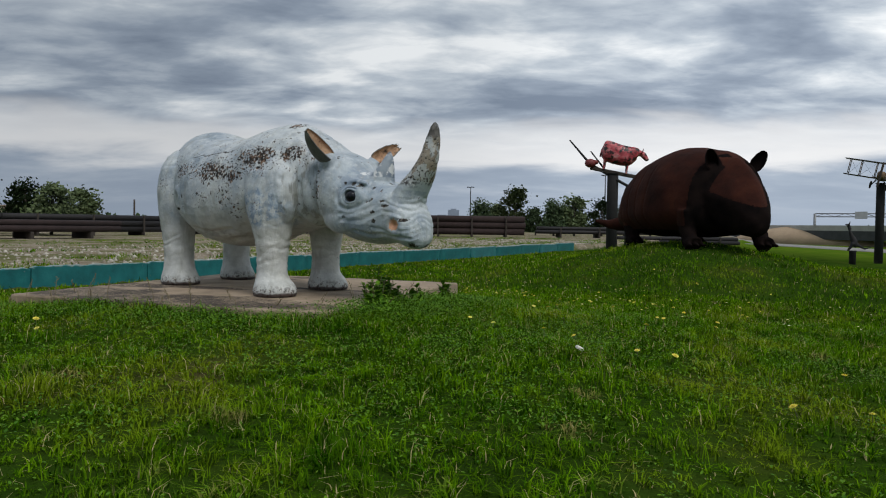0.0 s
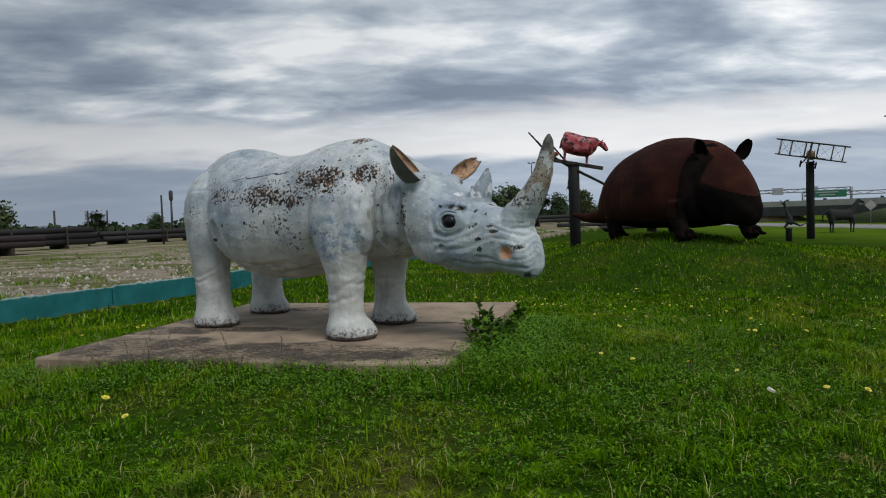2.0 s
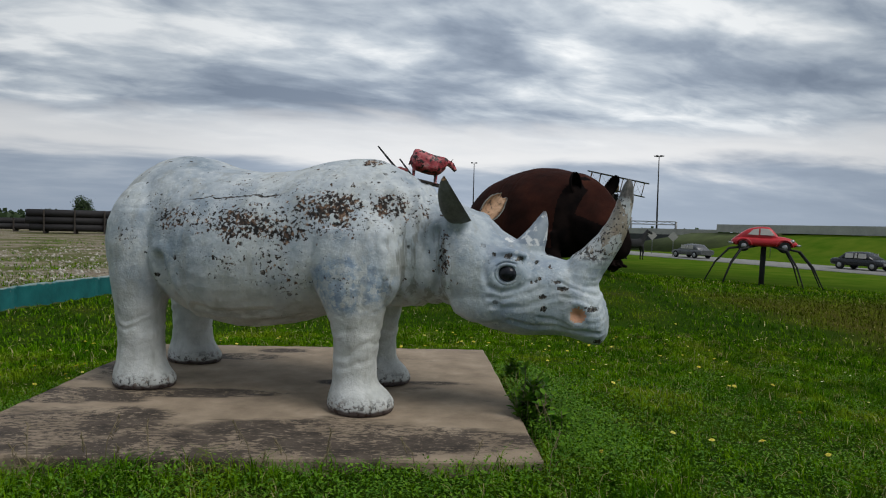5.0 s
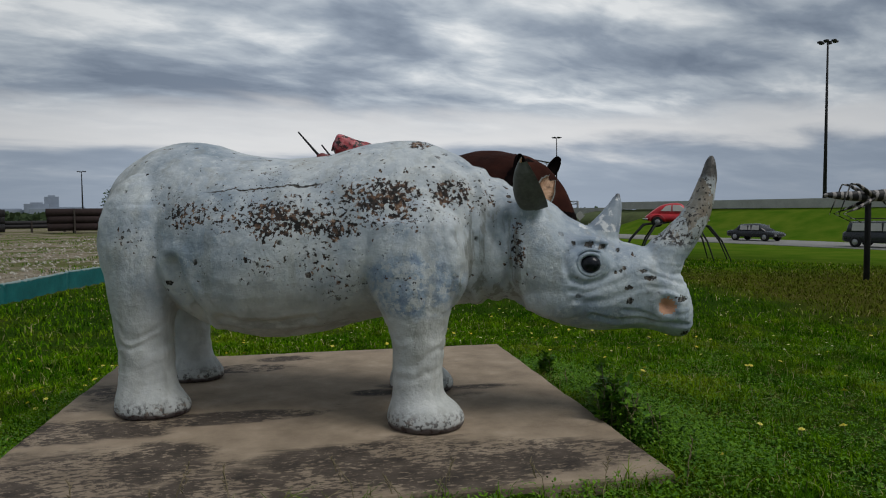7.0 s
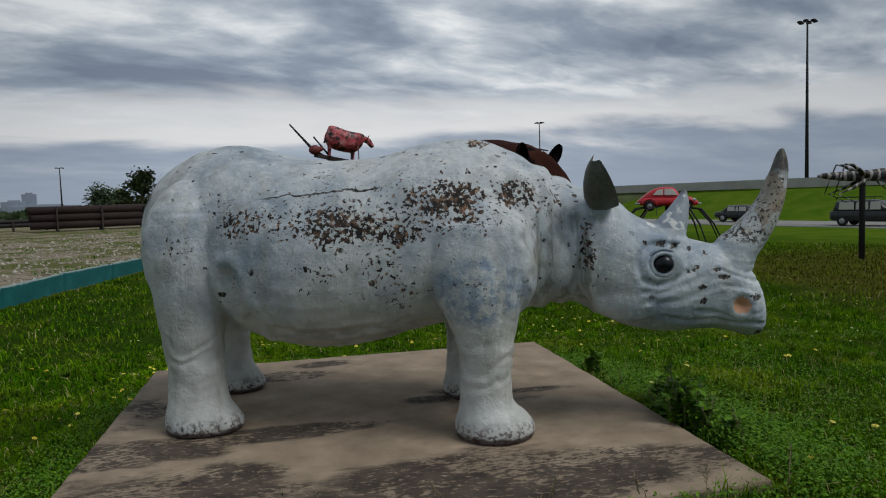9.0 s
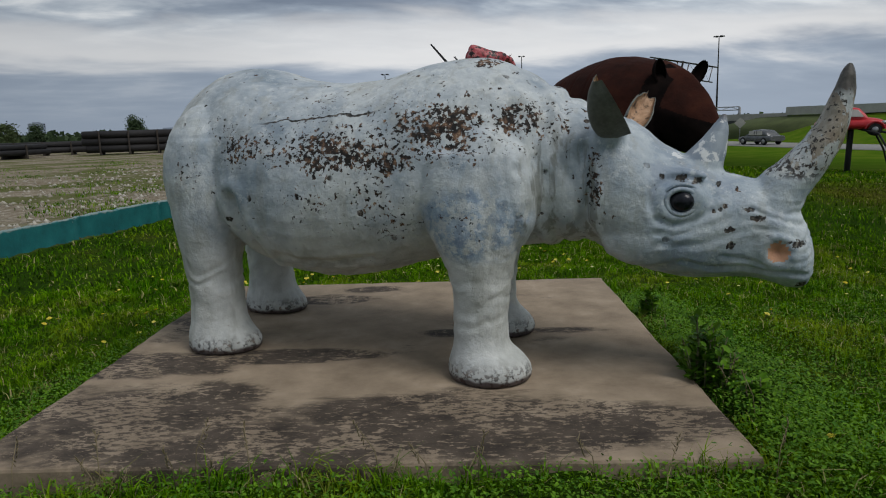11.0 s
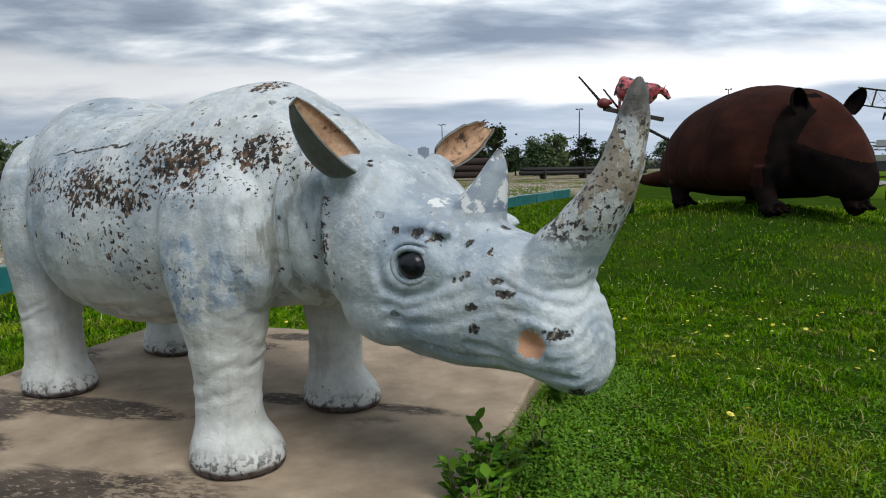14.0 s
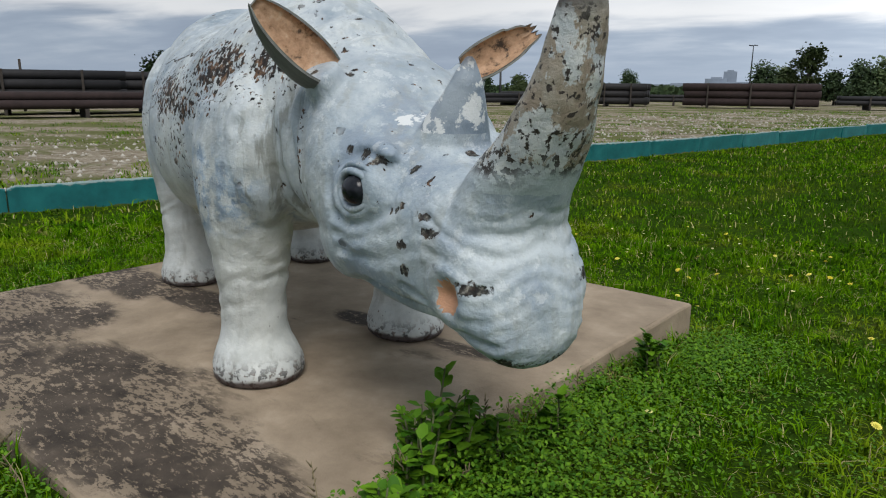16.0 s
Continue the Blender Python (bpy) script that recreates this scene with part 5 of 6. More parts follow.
pipe_stack(-23, 84, 4, 8, (4, 3), 0.3, pipe_m, "stack of black pipes held by stakes", 0.25)
pipe_stack(13, 76, 6, 13, (5, 4), 0.2, pipe_m, "low stack of thin dark pipes", 0.4)
pipe_stack(20, 70, 8, 12, (4, 3), 0.2, pipe_m, "low stack of thin dark pipes", 0.4)
pipe_stack(-8, 84, 4, 9, (3, 2), 0.2, pipe_m, "low stack of thin dark pipes", 0.4)
for x, y, hgt in ((-31, 62, 3.2), (-30, 66, 3.2), (-32, 75, 3.4), (-22, 62, 4.2), (-45, 37, 3.4)):
    bm = bmesh.new()
    tube(bm, [(0, 0, -0.3), (0, 0, hgt)], [0.1, 0.08], 8)
    tagged(part("timber_pole", bm, wood, None, "", True, pose(x, y, gz(x, y))), "bare dark timber pole in the pipe yard", "pole", "timber poles")
bm = bmesh.new()
box(bm, 0, 0, 1.4, 60, 0.3, 2.8, 0.03)
tagged(part("board_fence", bm, worn("dusty_board", (0.22, 0.17, 0.13), 0.85, scale=1)), "long dusty brown fence behind the pipe stacks", "fence", kind="structure")
bpy.data.objects["board_fence"].matrix_basis = pose(-62, 52, 0.3, 0, 0, 48)

# ---- distance ----
farwall = worn("distant_building", (0.24, 0.28, 0.34), 0.9, scale=0.05, spread=0.2)
for x, y, w_, h_ in ((-225, 873, 14, 36), (-208, 880, 24, 12), (-40, 760, 20, 26), (-28, 770, 12, 40), (-15, 765, 60, 17), (-70, 790, 60, 15), (-420, 800, 70, 14)):
    bm = bmesh.new()
    h_ *= 0.5
    box(bm, 0, 0, h_ / 2, w_, w_, h_, 0.3)
    bl = thing("far_building", pose(x, y, -1), "blue-grey tower block far off in the haze", "building", "far buildings")
    part("wall", bm, farwall, bl, "", False)
    bm = bmesh.new()
    box(bm, 0, 0, h_ + 0.6, w_ * 0.5, w_ * 0.5, 1.6, 0.2)
    part("roof", bm, farwall, bl, "", False)
bm = bmesh.new()
tube(bm, [(0, 0, 0), (0, 0, 5.8)], [0.22, 0.14], 10)
tube(bm, [(0, 0, 5.7), (0, 0, 5.9), (0, 0, 7.2), (0, 0, 7.4)], [0.15, 0.32, 0.32, 0.12], 12)
tagged(part("signal_tower", bm, shade, None, "", True, pose(-38.7, 115.7, 0.3)), "slim dark tower with a box on top", "tower")

leafm = []
for nm, c0, c1 in (("dark_leaf", (0.022, 0.040, 0.016), (0.045, 0.075, 0.028)), ("spring_leaf", (0.055, 0.085, 0.030), (0.10, 0.13, 0.055))):
    lf = Mat(nm, 0.7, spec=0.25)
    lf.color(lf.mix(lf.island(), c0, c1))
    leafm.append(lf.m)
bark = worn("grey_bark", (0.07, 0.06, 0.05), 0.9, scale=4)


def tree_meshes(seed, h, spread, mat, slim=1.0, leaves=2600):
    rg = random.Random(seed)
    bm = bmesh.new()
    tube(bm, [(0, 0, -0.3), (rg.uniform(-0.1, 0.1), 0.05, h * 0.35), (rg.uniform(-0.3, 0.3), 0, h * 0.9)], [0.035 * h, 0.025 * h, 0.005 * h], 8)
    clumps = []
    for i in range(30):
        a, u = rg.uniform(0, 6.283), rg.uniform(0.22, 0.97)
        reach = spread * (math.sin(math.pi * min(1, 0.16 + 0.84 * u)) ** 0.6) * rg.uniform(0.35, 1.0)
        q = Vector((reach * math.cos(a), reach * math.sin(a), h * u))
        tube(bm, [(0, 0, h * u * 0.7), (q.x * 0.6, q.y * 0.6, h * u * 0.9), q], [0.009 * h, 0.006 * h, 0.002 * h], 5)
        clumps.append((q, rg.uniform(0.10, 0.20) * h * slim))
    trunk = mesh_of("trunk", bm, bark)
    vs, fs = [], []
    for i in range(leaves):
        q, r = clumps[rg.randrange(len(clumps))]
        d = Vector((rg.gauss(0, 1), rg.gauss(0, 1), rg.gauss(0, 0.75))) * r * 0.55
        c_ = q + d
        s = rg.uniform(0.024, 0.046) * h
        u = Vector((rg.gauss(0, 1), rg.gauss(0, 1), rg.gauss(0, 1))).normalized() * s
        w_ = u.orthogonal().normalized() * s * 0.7
        b0 = len(vs)
        vs += [c_ - u, c_ + w_, c_ + u, c_ - w_]
        fs.append((b0, b0 + 1, b0 + 2, b0 + 3))
    me = bpy.data.meshes.new("crown")
    me.from_pydata([tuple(v) for v in vs], [], fs)
    me.materials.append(mat)
    return trunk, me


kinds = [tree_meshes(1, 6.0, 1.9, leafm[0]), tree_meshes(2, 7.0, 2.1, leafm[1]), tree_meshes(3, 5.0, 2.2, leafm[0]), tree_meshes(4, 6.0, 2.4, leafm[1])]


def tree(x, y, h, kind, label):
    ob = thing("tree", pose(x, y, gz(x, y), 0, 0, (x * 37 + y * 11) % 360) @ Matrix.Scale(h / (6.0, 7.0, 5.0, 6.0)[kind], 4), label, "tree", "trees behind the yard")
    for nm, me in zip(("trunk", "crown"), kinds[kind]):
        o = new(nm, me)
        o.parent = ob
    return ob


DK, LT = "dark green tree beyond the pipe yard", "pale spring-green tree beyond the pipe yard"
for x, y, h_, kd in ((0.6, 99, 4.9, 0), (5.4, 99.5, 6.4, 1), (3.0, 101, 4.4, 3), (8.2, 98, 3.6, 2), (10.4, 95, 4.7, 0), (13.2, 95.5, 5.2, 3), (16.8, 95, 4.6, 2), (20, 96, 4.0, 0), (24, 98, 4.4, 3), (29, 100, 4.2, 2), (-38.2, 50.6, 4.4, 0), (-41, 55, 4.0, 2), (-35, 56, 4.2, 3),
                     (-39.2, 59, 4.6, 0), (-43, 58, 3.8, 2), (-40.7, 70, 4.4, 3), (-37, 84, 3.2, 2), (-22.4, 142, 5.0, 0), (-33, 120, 3.4, 2), (-36, 117, 3.8, 3), (-42, 118, 3.6, 0), (-55, 64, 4.2, 3), (-48, 52, 4.4, 0)):
    tree(x, y, h_, kd, LT if kd in (1, 3) else DK)
# hedge line at the edge of sight
rg = random.Random(9)
vs, fs = [], []
for i in range(15000):
    if i % 5:
        x, y = rg.uniform(-190, 60), rg.uniform(150, 170)
    else:
        x, y = rg.uniform(75, 230), rg.uniform(95, 330)
    hh = 2.2 + 1.3 * noise.noise((x * 0.06, y * 0.05, 1)) + 0.9 * noise.noise((x * 0.3, 0, 4))
    c_ = Vector((x, y, rg.uniform(0, 1) ** 0.7 * hh))
    u = Vector((rg.gauss(0, 1), rg.gauss(0, 0.4), rg.gauss(0, 1))).normalized() * rg.uniform(0.3, 0.7)
    w_ = Vector((u.z, 0.2, -u.x)) * 0.8
    b0 = len(vs)
    vs += [tuple(c_ - u), tuple(c_ + w_), tuple(c_ + u), tuple(c_ - w_)]
    fs.append((b0, b0 + 1, b0 + 2, b0 + 3))
me = bpy.data.meshes.new("far_scrub")
me.from_pydata(vs, [], fs)
me.materials.append(leafm[0])
tagged(new("far_scrub", me), "dark green scrub along the horizon", "bushes", kind="stuff")

# ---- grass ----
gm = Mat("grass_blade", 1.0, spec=0.0)
fresh = gm.mix(gm.island(), (0.042, 0.138, 0.002), (0.172, 0.325, 0.006))
clump = gm.step(gm.noise(3.6, 4, 0.6), 0.36, 0.64)      # kinds of grass in clumps a hand wide
fresh = gm.mix(clump, gm.mix(0.65, fresh, (0.014, 0.050, 0.002)), fresh)
patch = gm.step(gm.noise(0.7, 5, 0.6), 0.50, 0.64)
fresh = gm.mix(gm.math("MULTIPLY", patch, 0.55), fresh, (0.22, 0.28, 0.014))
rank = gm.step(gm.noise(1.1, 5, 0.65), 0.50, 0.38)
fresh = gm.mix(gm.math("MULTIPLY", rank, 0.6), fresh, (0.018, 0.085, 0.002))
thatch = gm.step(gm.noise(1.7, 5, 0.62, stretch=(1, 1.5, 1)), 0.60, 0.70)
fresh = gm.mix(gm.math("MULTIPLY", thatch, 0.7), fresh, (0.26, 0.20, 0.08))
straw = gm.step(gm.island(), 0.945, 0.955)
fresh = gm.mix(gm.math("MULTIPLY", straw, 0.8), fresh, (0.42, 0.35, 0.18))
gpos = gm.axes()
tired = gm.math("MULTIPLY", gm.step(gm.math("ADD", gpos[0], gm.math("MULTIPLY", gm.noise(0.5, 4), 5.0)), 10.0, 14.0), gm.step(gpos[1], 27.0, 18.0))      # mown thin and brown away from the statues
fresh = gm.mix(gm.math("MULTIPLY", tired, 0.6), fresh, (0.105, 0.088, 0.018))
gm.color(fresh)


def rows_mesh(name, verts, faces, mat):
    me = bpy.data.meshes.new(name)
    me.vertices.add(len(verts))
    me.vertices.foreach_set("co", np.asarray(verts, np.float32).ravel())
    n, k = faces.shape
    me.loops.add(n * k)
    me.loops.foreach_set("vertex_index", faces.astype(np.int32).ravel())
    me.polygons.add(n)
    me.polygons.foreach_set("loop_start", np.arange(0, n * k, k, dtype=np.int32))
    me.update(calc_edges=True)
    me.materials.append(mat)
    return me


def blades(x, y, hgt, wid, rs, droop=0.6):
    """Bent blades of five corners, three triangles each, rooted in the land."""
    n = len(x)
    z = ground_z(x, y) - 0.015
    a = rs.uniform(0, 2 * np.pi, n)
    lean = rs.uniform(0.15, 1.0, n) * droop
    dx, dy = np.cos(a), np.sin(a)
    px_, py_ = -dy * wid / 2, dx * wid / 2
    v = np.empty((n, 5, 3), np.float32)
    mid, tip = 0.55 * hgt, hgt
    v[:, 0] = np.stack([x - px_, y - py_, z], 1)
    v[:, 1] = np.stack([x + px_, y + py_, z], 1)
    mx, my = x + dx * lean * mid * 0.45, y + dy * lean * mid * 0.45
    v[:, 2] = np.stack([mx + px_ * 0.7, my + py_ * 0.7, z + mid], 1)
    v[:, 3] = np.stack([mx - px_ * 0.7, my - py_ * 0.7, z + mid], 1)
    v[:, 4] = np.stack([x + dx * lean * tip, y + dy * lean * tip, z + tip * (1 - 0.28 * lean)], 1)
    i = np.arange(n)[:, None] * 5
    f = np.concatenate([i + [0, 1, 2], i + [0, 2, 3], i + [3, 2, 4]])
    return v.reshape(-1, 3), f


rs = np.random.RandomState(5)


def lawn_ok(x, y):
    return (behind_border(x, y) < -0.25) & (under_pad(x, y) > PAD_HALF + 0.015) & (x < 41)


def lush(x, y):
    """How tall the sward is: tufts, bare spots, a fringe along the slab."""
    t = 0.5 + 0.5 * np.sin(2.1 * x + 1.3 * np.sin(1.7 * y)) * np.sin(1.9 * y + 1.1 * np.sin(2.3 * x + 1))
    f = 0.5 + 0.5 * np.sin(6.3 * x + 2 * np.sin(4.1 * y)) * np.sin(5.7 * y + 2 * np.sin(5.2 * x))
    g_ = 0.5 + 0.5 * np.sin(13.1 * x + 2.2 * np.sin(9.3 * y + x)) * np.sin(12.3 * y + 2.4 * np.sin(11.2 * x))
    return 0.22 + 0.55 * t + 0.75 * f * f + 0.75 * g_ * g_


def sow(name, n, cx, cy, rad, power, h, w, label, clear=0.0, droop=0.8):
    r = rad * rs.uniform(0, 1, n) ** power
    a = rs.uniform(0, 2 * np.pi, n)
    x, y = cx + r * np.cos(a), cy + r * np.sin(a)
    # blades stand in tufts
    cellx, celly = np.round(x / 0.11), np.round(y / 0.11)
    jx, jy = np.sin(cellx * 12.9898 + celly * 78.233) * 0.05, np.sin(cellx * 39.42 + celly * 11.1) * 0.05
    x, y = 0.6 * x + 0.4 * (cellx * 0.11 + jx), 0.6 * y + 0.4 * (celly * 0.11 + jy)
    keep = lawn_ok(x, y) & (np.hypot(x + 1.0, y - 3.5) > clear)
    x, y, r = x[keep], y[keep], r[keep]
    fringe = 1 + 0.5 * np.exp(-np.maximum(0, under_pad(x, y) - PAD_HALF) / 0.25)
    hg = h * lush(x, y) * fringe * rs.uniform(0.5, 1.25, len(x)) * (1 + 0.012 * r)
    v, f = blades(x, y, hg, w * (1 + 0.10 * r) * rs.uniform(0.6, 1.3, len(x)), rs, droop)
    tagged(new(name, rows_mesh(name, v, f, gm.m)), label, "grass", kind="stuff")


sow("grass", 560000, -0.6, 4.0, 10.5, 0.66, 0.072, 0.0056, "short green spring grass with dry straw in it", 0.0, 1.5)
sow("grass", 240000, 4.0, 16.0, 26.0, 0.66, 0.10, 0.011, "green meadow grass round the mounds", 8.5, 1.6)


# taller tufts standing out of the sward
nt = 620
tx, ty = rs.uniform(-8.5, 8.5, nt), rs.uniform(0.8, 13.5, nt)
th = rs.uniform(0.09, 0.19, nt)
x, y, hgt = np.repeat(tx, 70), np.repeat(ty, 70), np.repeat(th, 70) * rs.uniform(0.4, 1.1, 70 * nt)
sp = np.repeat(rs.uniform(0.03, 0.10, nt), 70)
x, y = x + rs.normal(0, 1, len(x)) * sp, y + rs.normal(0, 1, len(y)) * sp
ok = lawn_ok(x, y)
v, f = blades(x[ok], y[ok], hgt[ok], rs.uniform(0.003, 0.007, ok.sum()), rs, 0.95)
tagged(new("grass_tufts", rows_mesh("grass_tufts", v, f, gm.m)), "taller tufts of green grass in the meadow", "grass", kind="stuff")
# flattened straw and clippings
n = 20000
x, y = rs.uniform(-8, 7, n), rs.uniform(0.8, 11, n)
dense = np.sin(1.3 * x + 0.7 * np.sin(1.9 * y)) * np.sin(1.1 * y + 0.9 * np.sin(1.4 * x)) + 0.35 * np.sin(5 * x) * np.sin(4.3 * y)
ok = lawn_ok(x, y) & (dense + rs.normal(0, 0.25, n) > 0.25)
x, y = x[ok], y[ok]
a, l = rs.uniform(0, 6.283, len(x)), rs.uniform(0.04, 0.13, len(x))
z = ground_z(x, y) + rs.uniform(0.015, 0.045, len(x))
dx, dy, w = np.cos(a) * l / 2, np.sin(a) * l / 2, 0.0022
v = np.stack([np.stack([x - dx + dy / l * w, y - dy - dx / l * w, z], 1), np.stack([x - dx - dy / l * w, y - dy + dx / l * w, z], 1), np.stack([x + dx, y + dy, z + rs.uniform(-0.01, 0.03, len(x))], 1)], 1).reshape(-1, 3)
straw_m = Mat("dead_straw", 0.9, spec=0.1)
straw_m.color(straw_m.mix(straw_m.island(), (0.20, 0.16, 0.075), (0.42, 0.36, 0.20)))
tagged(new("dead_straw", rows_mesh("dead_straw", v, np.arange(len(v)).reshape(-1, 3), straw_m.m)), "dead straw lying in thin patches of the grass", "straw", kind="stuff")


# ---- broad-leaved weeds, flowers ----
wm = Mat("weed_leaf", 0.65, spec=0.2)
wm.color(wm.mix(wm.island(), (0.034, 0.115, 0.004), (0.125, 0.255, 0.010)))
stemm = worn("weed_stem", (0.09, 0.10, 0.04), 0.8, scale=20)
dry = worn("dry_stalk", (0.20, 0.16, 0.09), 0.9, scale=20)
petal = Mat("yellow_petal", 0.6)
petal.color(petal.mix(petal.each(), (0.75, 0.62, 0.03), (0.85, 0.78, 0.16)))
pale_petal = Mat("pale_petal", 0.6)
pale_petal.color(pale_petal.mix(pale_petal.island(), (0.72, 0.66, 0.12), (0.78, 0.77, 0.45)))


def leaf_quads(rs, c, s, up=0.4):
    """Folded leaves, six corners each, at the places c."""
    n = len(c)
    a, t = rs.uniform(0, 2 * np.pi, n), rs.uniform(-0.2, up + 0.5, n)
    d = np.stack([np.cos(a) * np.cos(t), np.sin(a) * np.cos(t), np.sin(t)], 1)
    w = np.stack([-np.sin(a), np.cos(a), 0 * a], 1)
    k = np.cross(w, d)
    s = s[:, None]
    v = np.stack([c, c + s * (0.45 * d + 0.36 * w - 0.10 * k), c + s * (0.9 * d + 0.22 * w - 0.08 * k), c + s * 1.1 * d, c + s * (0.9 * d - 0.22 * w - 0.08 * k), c + s * (0.45 * d - 0.36 * w - 0.10 * k)], 1)
    i = np.arange(n)[:, None] * 6
    return v.reshape(-1, 3), np.concatenate([i + [0, 1, 2], i + [0, 2, 3], i + [0, 3, 4], i + [0, 4, 5]])


def clover(name, n, spots, label):
    xs, ys, hs = [], [], []
    for cx_, cy_, sx_, sy_, k_, hmax in spots:
        m_ = int(n * k_)
        xs.append(rs.normal(cx_, sx_, m_)), ys.append(rs.normal(cy_, sy_, m_)), hs.append(rs.uniform(0.02, 1, m_) ** 1.3 * hmax)
    x, y, hgt = np.concatenate(xs), np.concatenate(ys), np.concatenate(hs)
    keep = lawn_ok(x, y)
    x, y, hgt = x[keep], y[keep], hgt[keep]
    c_ = np.stack([x, y, ground_z(x, y) + hgt], 1)
    v, f = leaf_quads(rs, c_, rs.uniform(0.010, 0.023, len(x)))
    tagged(new(name, rows_mesh(name, v, f, wm.m)), label, "weeds", kind="stuff")


PAD_AX, PAD_AY = Vector((math.cos(radians(PAD_TURN)), math.sin(radians(PAD_TURN)))), Vector((-math.sin(radians(PAD_TURN)), math.cos(radians(PAD_TURN))))


def by_pad(u, v):
    q = PAD_AX * u + PAD_AY * v
    return PAD_C[0] + q.x, PAD_C[1] + q.y


spots = []
for t in np.linspace(-1.7, 1.75, 12):
    spots.append((*by_pad(2.02, t), 0.22, 0.16, 0.045 if t < 0 else 0.028, 0.17 if t < 0.3 else 0.08))
    spots.append((*by_pad(t, -2.05), 0.22, 0.22, 0.016, 0.09))
    spots.append((*by_pad(-2.0, t), 0.15, 0.18, 0.012, 0.09))
for k_ in range(260):
    spots.append((rs.uniform(-6, 6), rs.uniform(1.2, 10), rs.uniform(0.06, 0.20), rs.uniform(0.06, 0.20), rs.uniform(0.0015, 0.005), rs.uniform(0.03, 0.09)))
spots += [(0.6, 6.3, 0.8, 1.0, 0.13, 0.07), (0.2, 4.9, 1.3, 0.8, 0.07, 0.05), (-2.5, 4.4, 2.0, 0.8, 0.08, 0.06), (1.5, 8.5, 1.6, 1.6, 0.10, 0.06)]
clover("ground_weeds", 46000, spots, "low leafy green weeds along the slab's edge")


def tall_weed(x, y, h_, n_, label, name="tall_weed"):
    z = gz(x, y)
    ob = thing(name, pose(x, y, z), label, "plant", "weeds by the slab")
    rg = random.Random(int(x * 100))
    cs, ss = [], []
    for k_ in range(n_):
        a, l = rg.uniform(0, 6.28), rg.uniform(0.05, 0.30)
        top_ = Vector((l * h_ * math.cos(a), l * h_ * math.sin(a), h_ * rg.uniform(0.55, 1.0)))
        root = Vector((0.05 * math.cos(a), 0.05 * math.sin(a), -0.03))
        mid_ = root.lerp(top_, 0.5) + Vector((0, 0, 0.06))
        bm = bmesh.new()
        tube(bm, [root, mid_, top_], [0.006, 0.005, 0.003], 5)
        part("stem", bm, stemm, ob)
        for j in range(16):
            u = rg.uniform(0.15, 1.0)
            q = root.lerp(mid_, u * 2) if u < 0.5 else mid_.lerp(top_, u * 2 - 1)
            cs.append(q), ss.append(rg.uniform(0.035, 0.095) * (1.15 - 0.5 * u))
    v, f = leaf_quads(rs, np.array([tuple(q) for q in cs]), np.array(ss))
    o = new("leaves", rows_mesh("leaves", v, f, wm.m))
    o.parent = ob
    return ob


for u, v, h_, n_ in ((1.79, -0.84, 0.47, 11), (1.83, -0.72, 0.33, 9), (1.86, -0.95, 0.28, 9), (1.88, -0.55, 0.24, 8), (1.98, -0.25, 0.24, 8), (1.95, -1.15, 0.24, 8), (1.92, 0.75, 0.24, 7)):
    tall_weed(*by_pad(u, v), h_, n_, "leafy dark green weed at the slab's corner")
for i in range(26):
    u, v = (rs.uniform(-1.7, 1.75), -1.86) if i % 3 else (1.87, rs.uniform(-1.8, 0.2))
    x, y = by_pad(u, v)
    z = gz(x, y)
    l = rs.uniform(0.12, 0.34)
    bm = bmesh.new()
    bx, by_ = rs.uniform(-0.12, 0.12), rs.uniform(-0.1, 0.1)
    tube(bm, [(0, 0, -0.03), (bx * 0.3, by_ * 0.3, l * 0.6), (bx, by_, l)], [0.0028, 0.0022, 0.0015], 4)
    for j in range(7):
        u_ = 0.6 + 0.4 * j / 7
        tube(bm, [(bx * u_, by_ * u_, l * u_), (bx * u_ + rs.uniform(-0.02, 0.02), by_ * u_ + rs.uniform(-0.02, 0.02), l * u_ + 0.025)], [0.003, 0.0015], 4)
    tagged(part("seed_stalk", bm, dry, None, "", True, pose(x, y, z)), "dry grass stalk with seeds beside the slab", "plant", "dry seed stalks")

# yellow dandelions near the walk, one object each
bm = bmesh.new()
tube(bm, [(0, 0, -0.07), (0, 0, 0)], 0.0025, 5)
stem_me = mesh_of("stem", bm, stemm)
bm = bmesh.new()
for ring_, r_, lift in ((14, 0.024, 0.004), (11, 0.016, 0.009), (7, 0.008, 0.012)):
    for i in range(ring_):
        a = 2 * math.pi * i / ring_
        dx, dy = math.cos(a), math.sin(a)
        q = [bm.verts.new(t_) for t_ in ((0, 0, lift * 0.4), (r_ * 0.7 * dx - 0.0035 * dy, r_ * 0.7 * dy + 0.0035 * dx, lift), (r_ * dx, r_ * dy, lift), (r_ * 0.7 * dx + 0.0035 * dy, r_ * 0.7 * dy - 0.0035 * dx, lift))]
        bm.faces.new(q)
head_me = mesh_of("petals", bm, petal.m, False)
spots = [(0.45, 5.95), (1.5, 5.2), (2.1, 3.98), (0.88, 5.95), (1.78, 5.2), (1.09, 5.6), (-0.52, 6.75), (0.06, 9.6), (2.6, 4.1), (3.0, 5.2), (-0.55, 5.72), (0.25, 6.1), (-2.9, 4.9), (-4.9, 6.2), (1.9, 6.6), (2.4, 7.9), (-3.2, 5.35), (0.95, 7.9)]
for i in range(150):
    x, y = (rs.normal(-3.4, 1.2), rs.normal(11.2, 1.0)) if i % 2 else (rs.normal(2.2, 1.5), rs.normal(11.5, 2.0))
    spots.append((x, y))
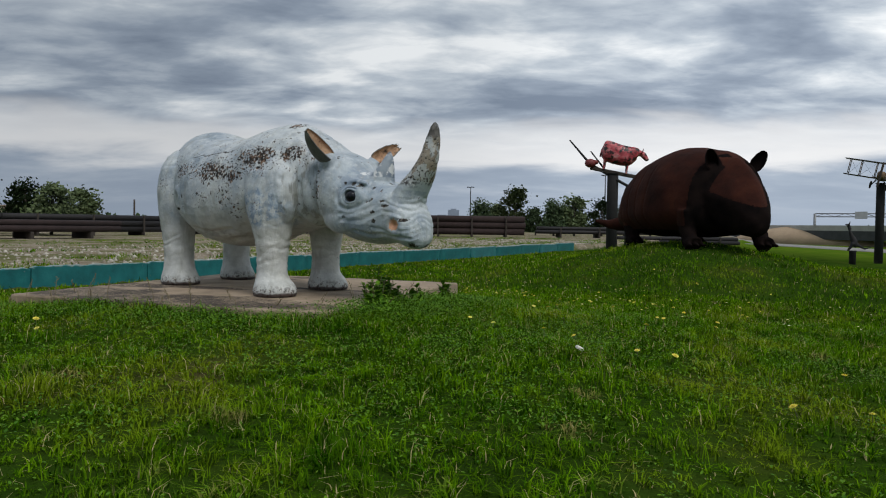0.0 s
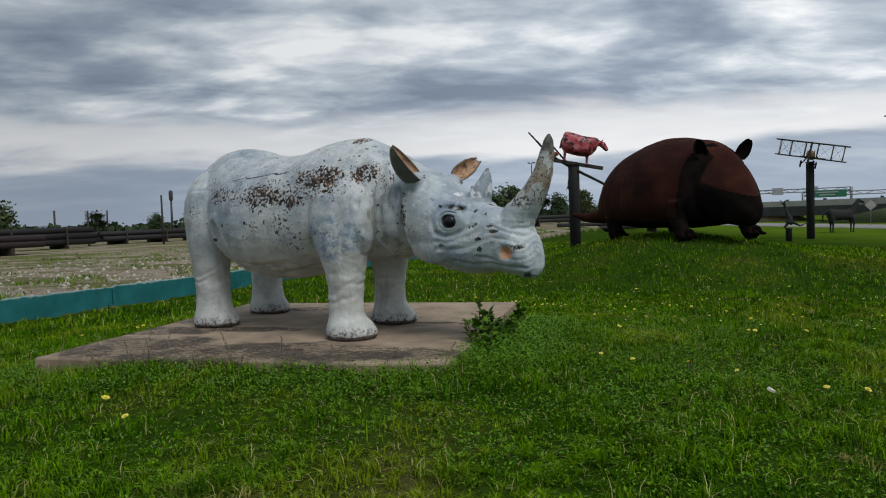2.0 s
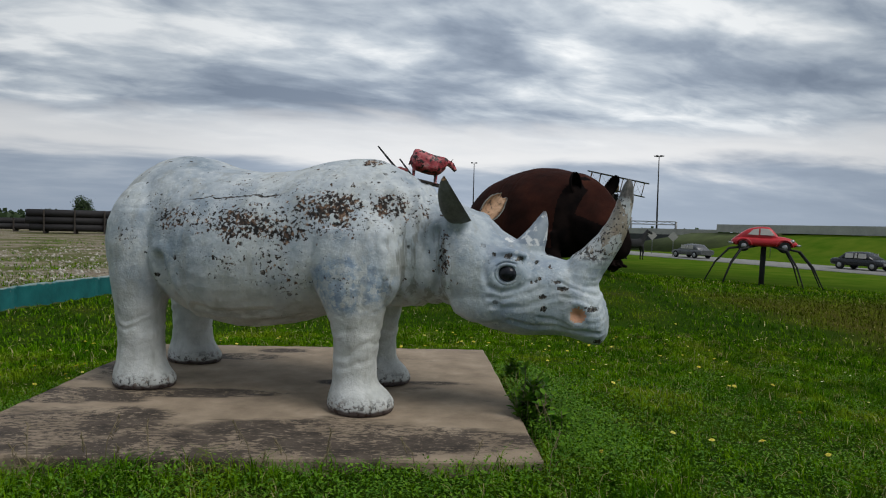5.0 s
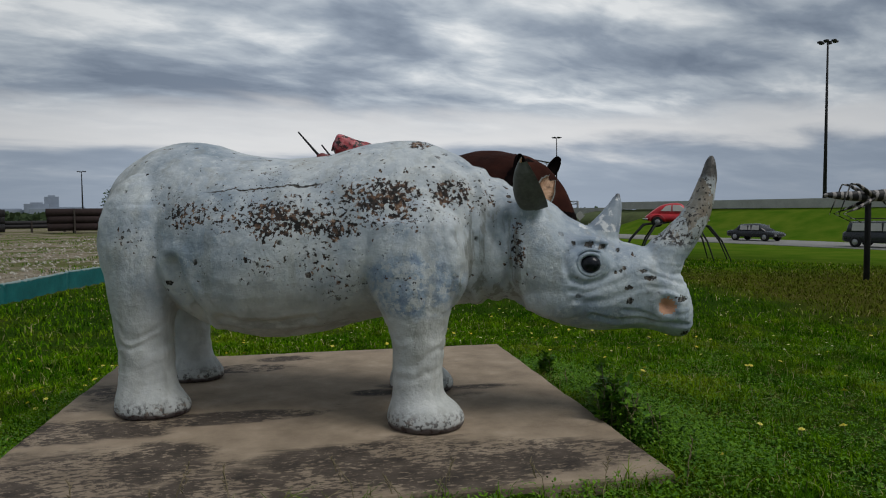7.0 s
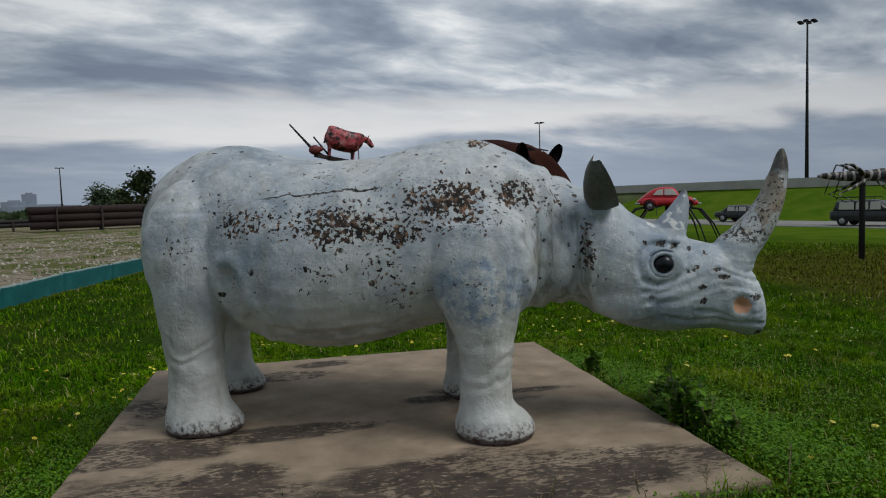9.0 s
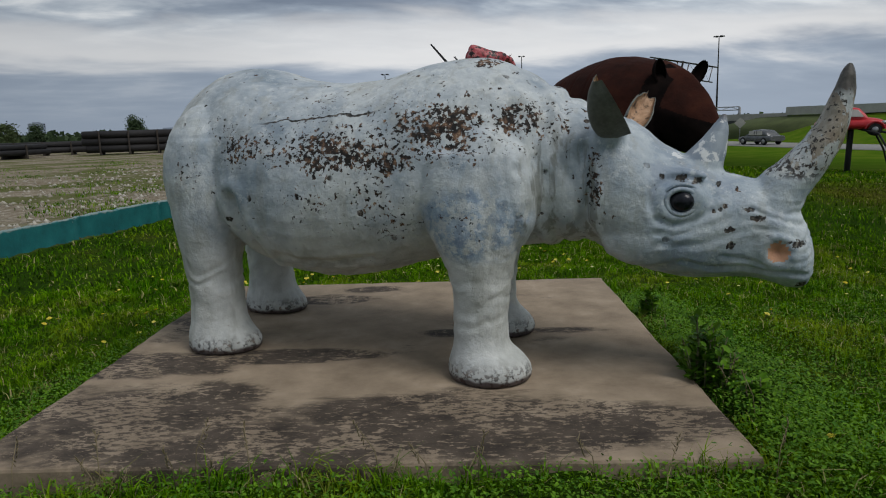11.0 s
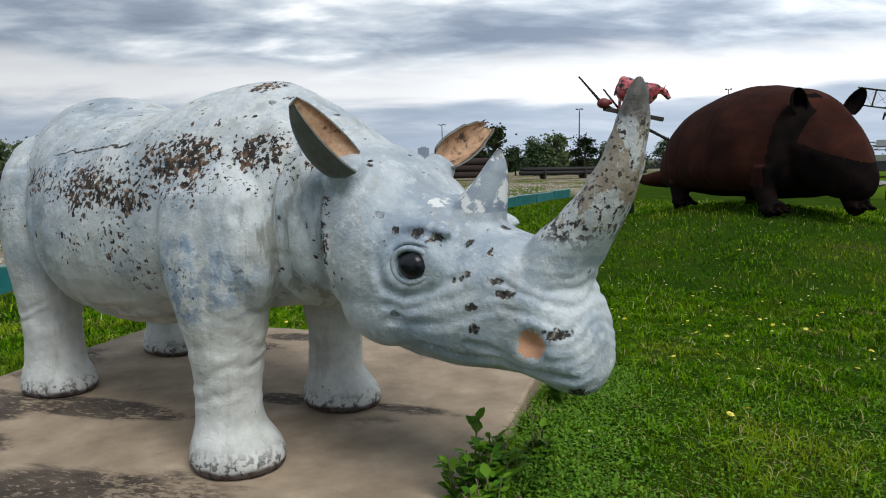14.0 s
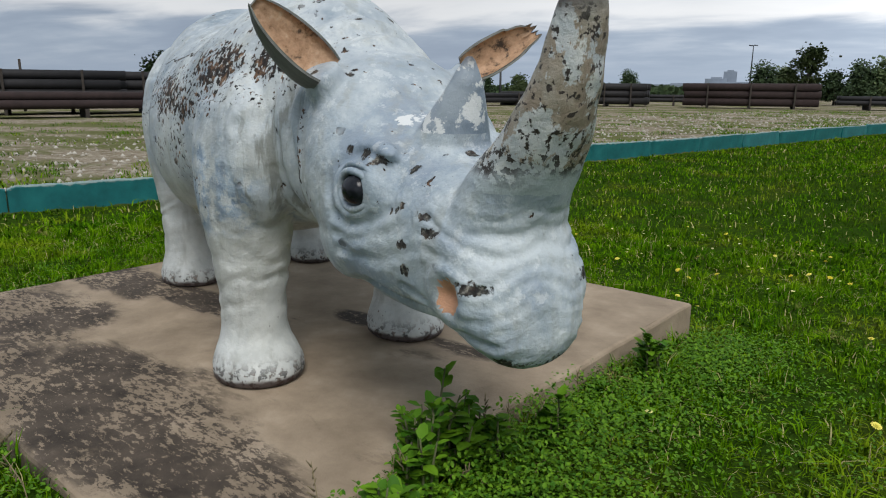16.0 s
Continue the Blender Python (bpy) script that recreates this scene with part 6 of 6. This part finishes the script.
for x, y in spots:
    if not lawn_ok(np.array(x), np.array(y)):
        continue
    ob = thing("dandelion", pose(x, y, gz(x, y) + 0.07, rs.uniform(-25, 25), rs.uniform(-25, 25), 0) @ Matrix.Scale(rs.uniform(0.8, 1.25), 4), "small yellow dandelion flower in the grass", "flower", "dandelions")
    for nm, me in (("stem", stem_me), ("petals", head_me)):
        o = new(nm, me)
        o.parent = ob
bm = bmesh.new()
box(bm, 0, 0, 0, 0.055, 0.04, 0.022, 0.006)
tagged(part("stone_chip", bm, worn("white_chip", (0.72, 0.68, 0.62), 0.8, scale=30, spread=0.15), None, "", False, pose(1.06, 5.08, gz(1.06, 5.08) + 0.05, 25, 20, 40)), "small white stone chip lying in the grass", "stone")
# the far drifts of flowers
n = 280
x = np.concatenate([rs.normal(6, 4.5, n // 2), rs.normal(0, 2.5, n // 2)])
y = np.concatenate([rs.normal(13, 3.5, n // 2), rs.normal(17, 4.0, n // 2)])
keep = lawn_ok(x, y)
x, y = x[keep], y[keep]
r_ = rs.uniform(0.010, 0.020, len(x))
c_ = np.stack([x, y, ground_z(x, y) + rs.uniform(0.07, 0.14, len(x))], 1)
ang = np.arange(6) * math.pi / 3
v = c_[:, None] + r_[:, None, None] * np.stack([np.cos(ang), np.sin(ang), 0.25 * np.sin(3 * ang)], 1)[None]
v = np.concatenate([c_[:, None] + [0, 0, 0.006], v], 1)
i = np.arange(len(x))[:, None] * 7
f = np.concatenate([i + [0, 1 + k_, 1 + (k_ + 1) % 6] for k_ in range(6)])
tagged(new("far_flowers", rows_mesh("far_flowers", v.reshape(-1, 3), f, pale_petal.m)), "drifts of tiny pale yellow flowers in the meadow", "flowers", kind="stuff")

# loose scrub and stones in the yard
n = 13000
d_, s_ = rs.uniform(-14, 60, n), 0.25 + 26 * rs.uniform(0, 1, n) ** 1.8
x, y = BORDER_A.x + BORDER_DIR.x * d_ - 0.894 * s_, BORDER_A.y + BORDER_DIR.y * d_ + 0.447 * s_
cl = np.sin(0.9 * x + 2 * np.sin(0.5 * y)) * np.sin(0.7 * y + 1.5 * np.sin(0.6 * x)) > 0.12
x, y = x[cl], y[cl]
x, y = np.repeat(x, 7) + rs.normal(0, 0.13, 7 * len(x)), np.repeat(y, 7) + rs.normal(0, 0.13, 7 * len(y))
v, f = blades(x, y, rs.uniform(0.03, 0.17, len(x)), rs.uniform(0.012, 0.03, len(x)), rs, 1.7)
tagged(new("yard_scrub", rows_mesh("yard_scrub", v, f, gm.m)), "tufts of green and straw-coloured weeds on the gravel", "weeds", kind="stuff")
n = 5000
d_, s_ = rs.uniform(-12, 50, n), 0.2 + 14 * rs.uniform(0, 1, n) ** 1.5
x, y = BORDER_A.x + BORDER_DIR.x * d_ - 0.894 * s_, BORDER_A.y + BORDER_DIR.y * d_ + 0.447 * s_
r_ = rs.uniform(0.02, 0.09, n)
octa = np.array([(1, 0, 0), (0, 1, 0), (-1, 0, 0), (0, -1, 0), (0, 0, 0.8), (0, 0, -0.6)])
v = np.stack([x, y, ground_z(x, y)], 1)[:, None] + r_[:, None, None] * octa[None] * rs.uniform(0.6, 1.4, (n, 6, 1))
tri_ = np.array([(0, 1, 4), (1, 2, 4), (2, 3, 4), (3, 0, 4), (1, 0, 5), (2, 1, 5), (3, 2, 5), (0, 3, 5)])
f = (np.arange(n)[:, None, None] * 6 + tri_[None]).reshape(-1, 3)
rk = Mat("limestone_rubble", 0.95)
rk.color(rk.mix(rk.island(), (0.22, 0.19, 0.14), (0.50, 0.47, 0.41)))
tagged(new("gravel_rubble", rows_mesh("gravel_rubble", v.reshape(-1, 3), f, rk.m)), "pale limestone rubble in the yard", "gravel", kind="stuff")
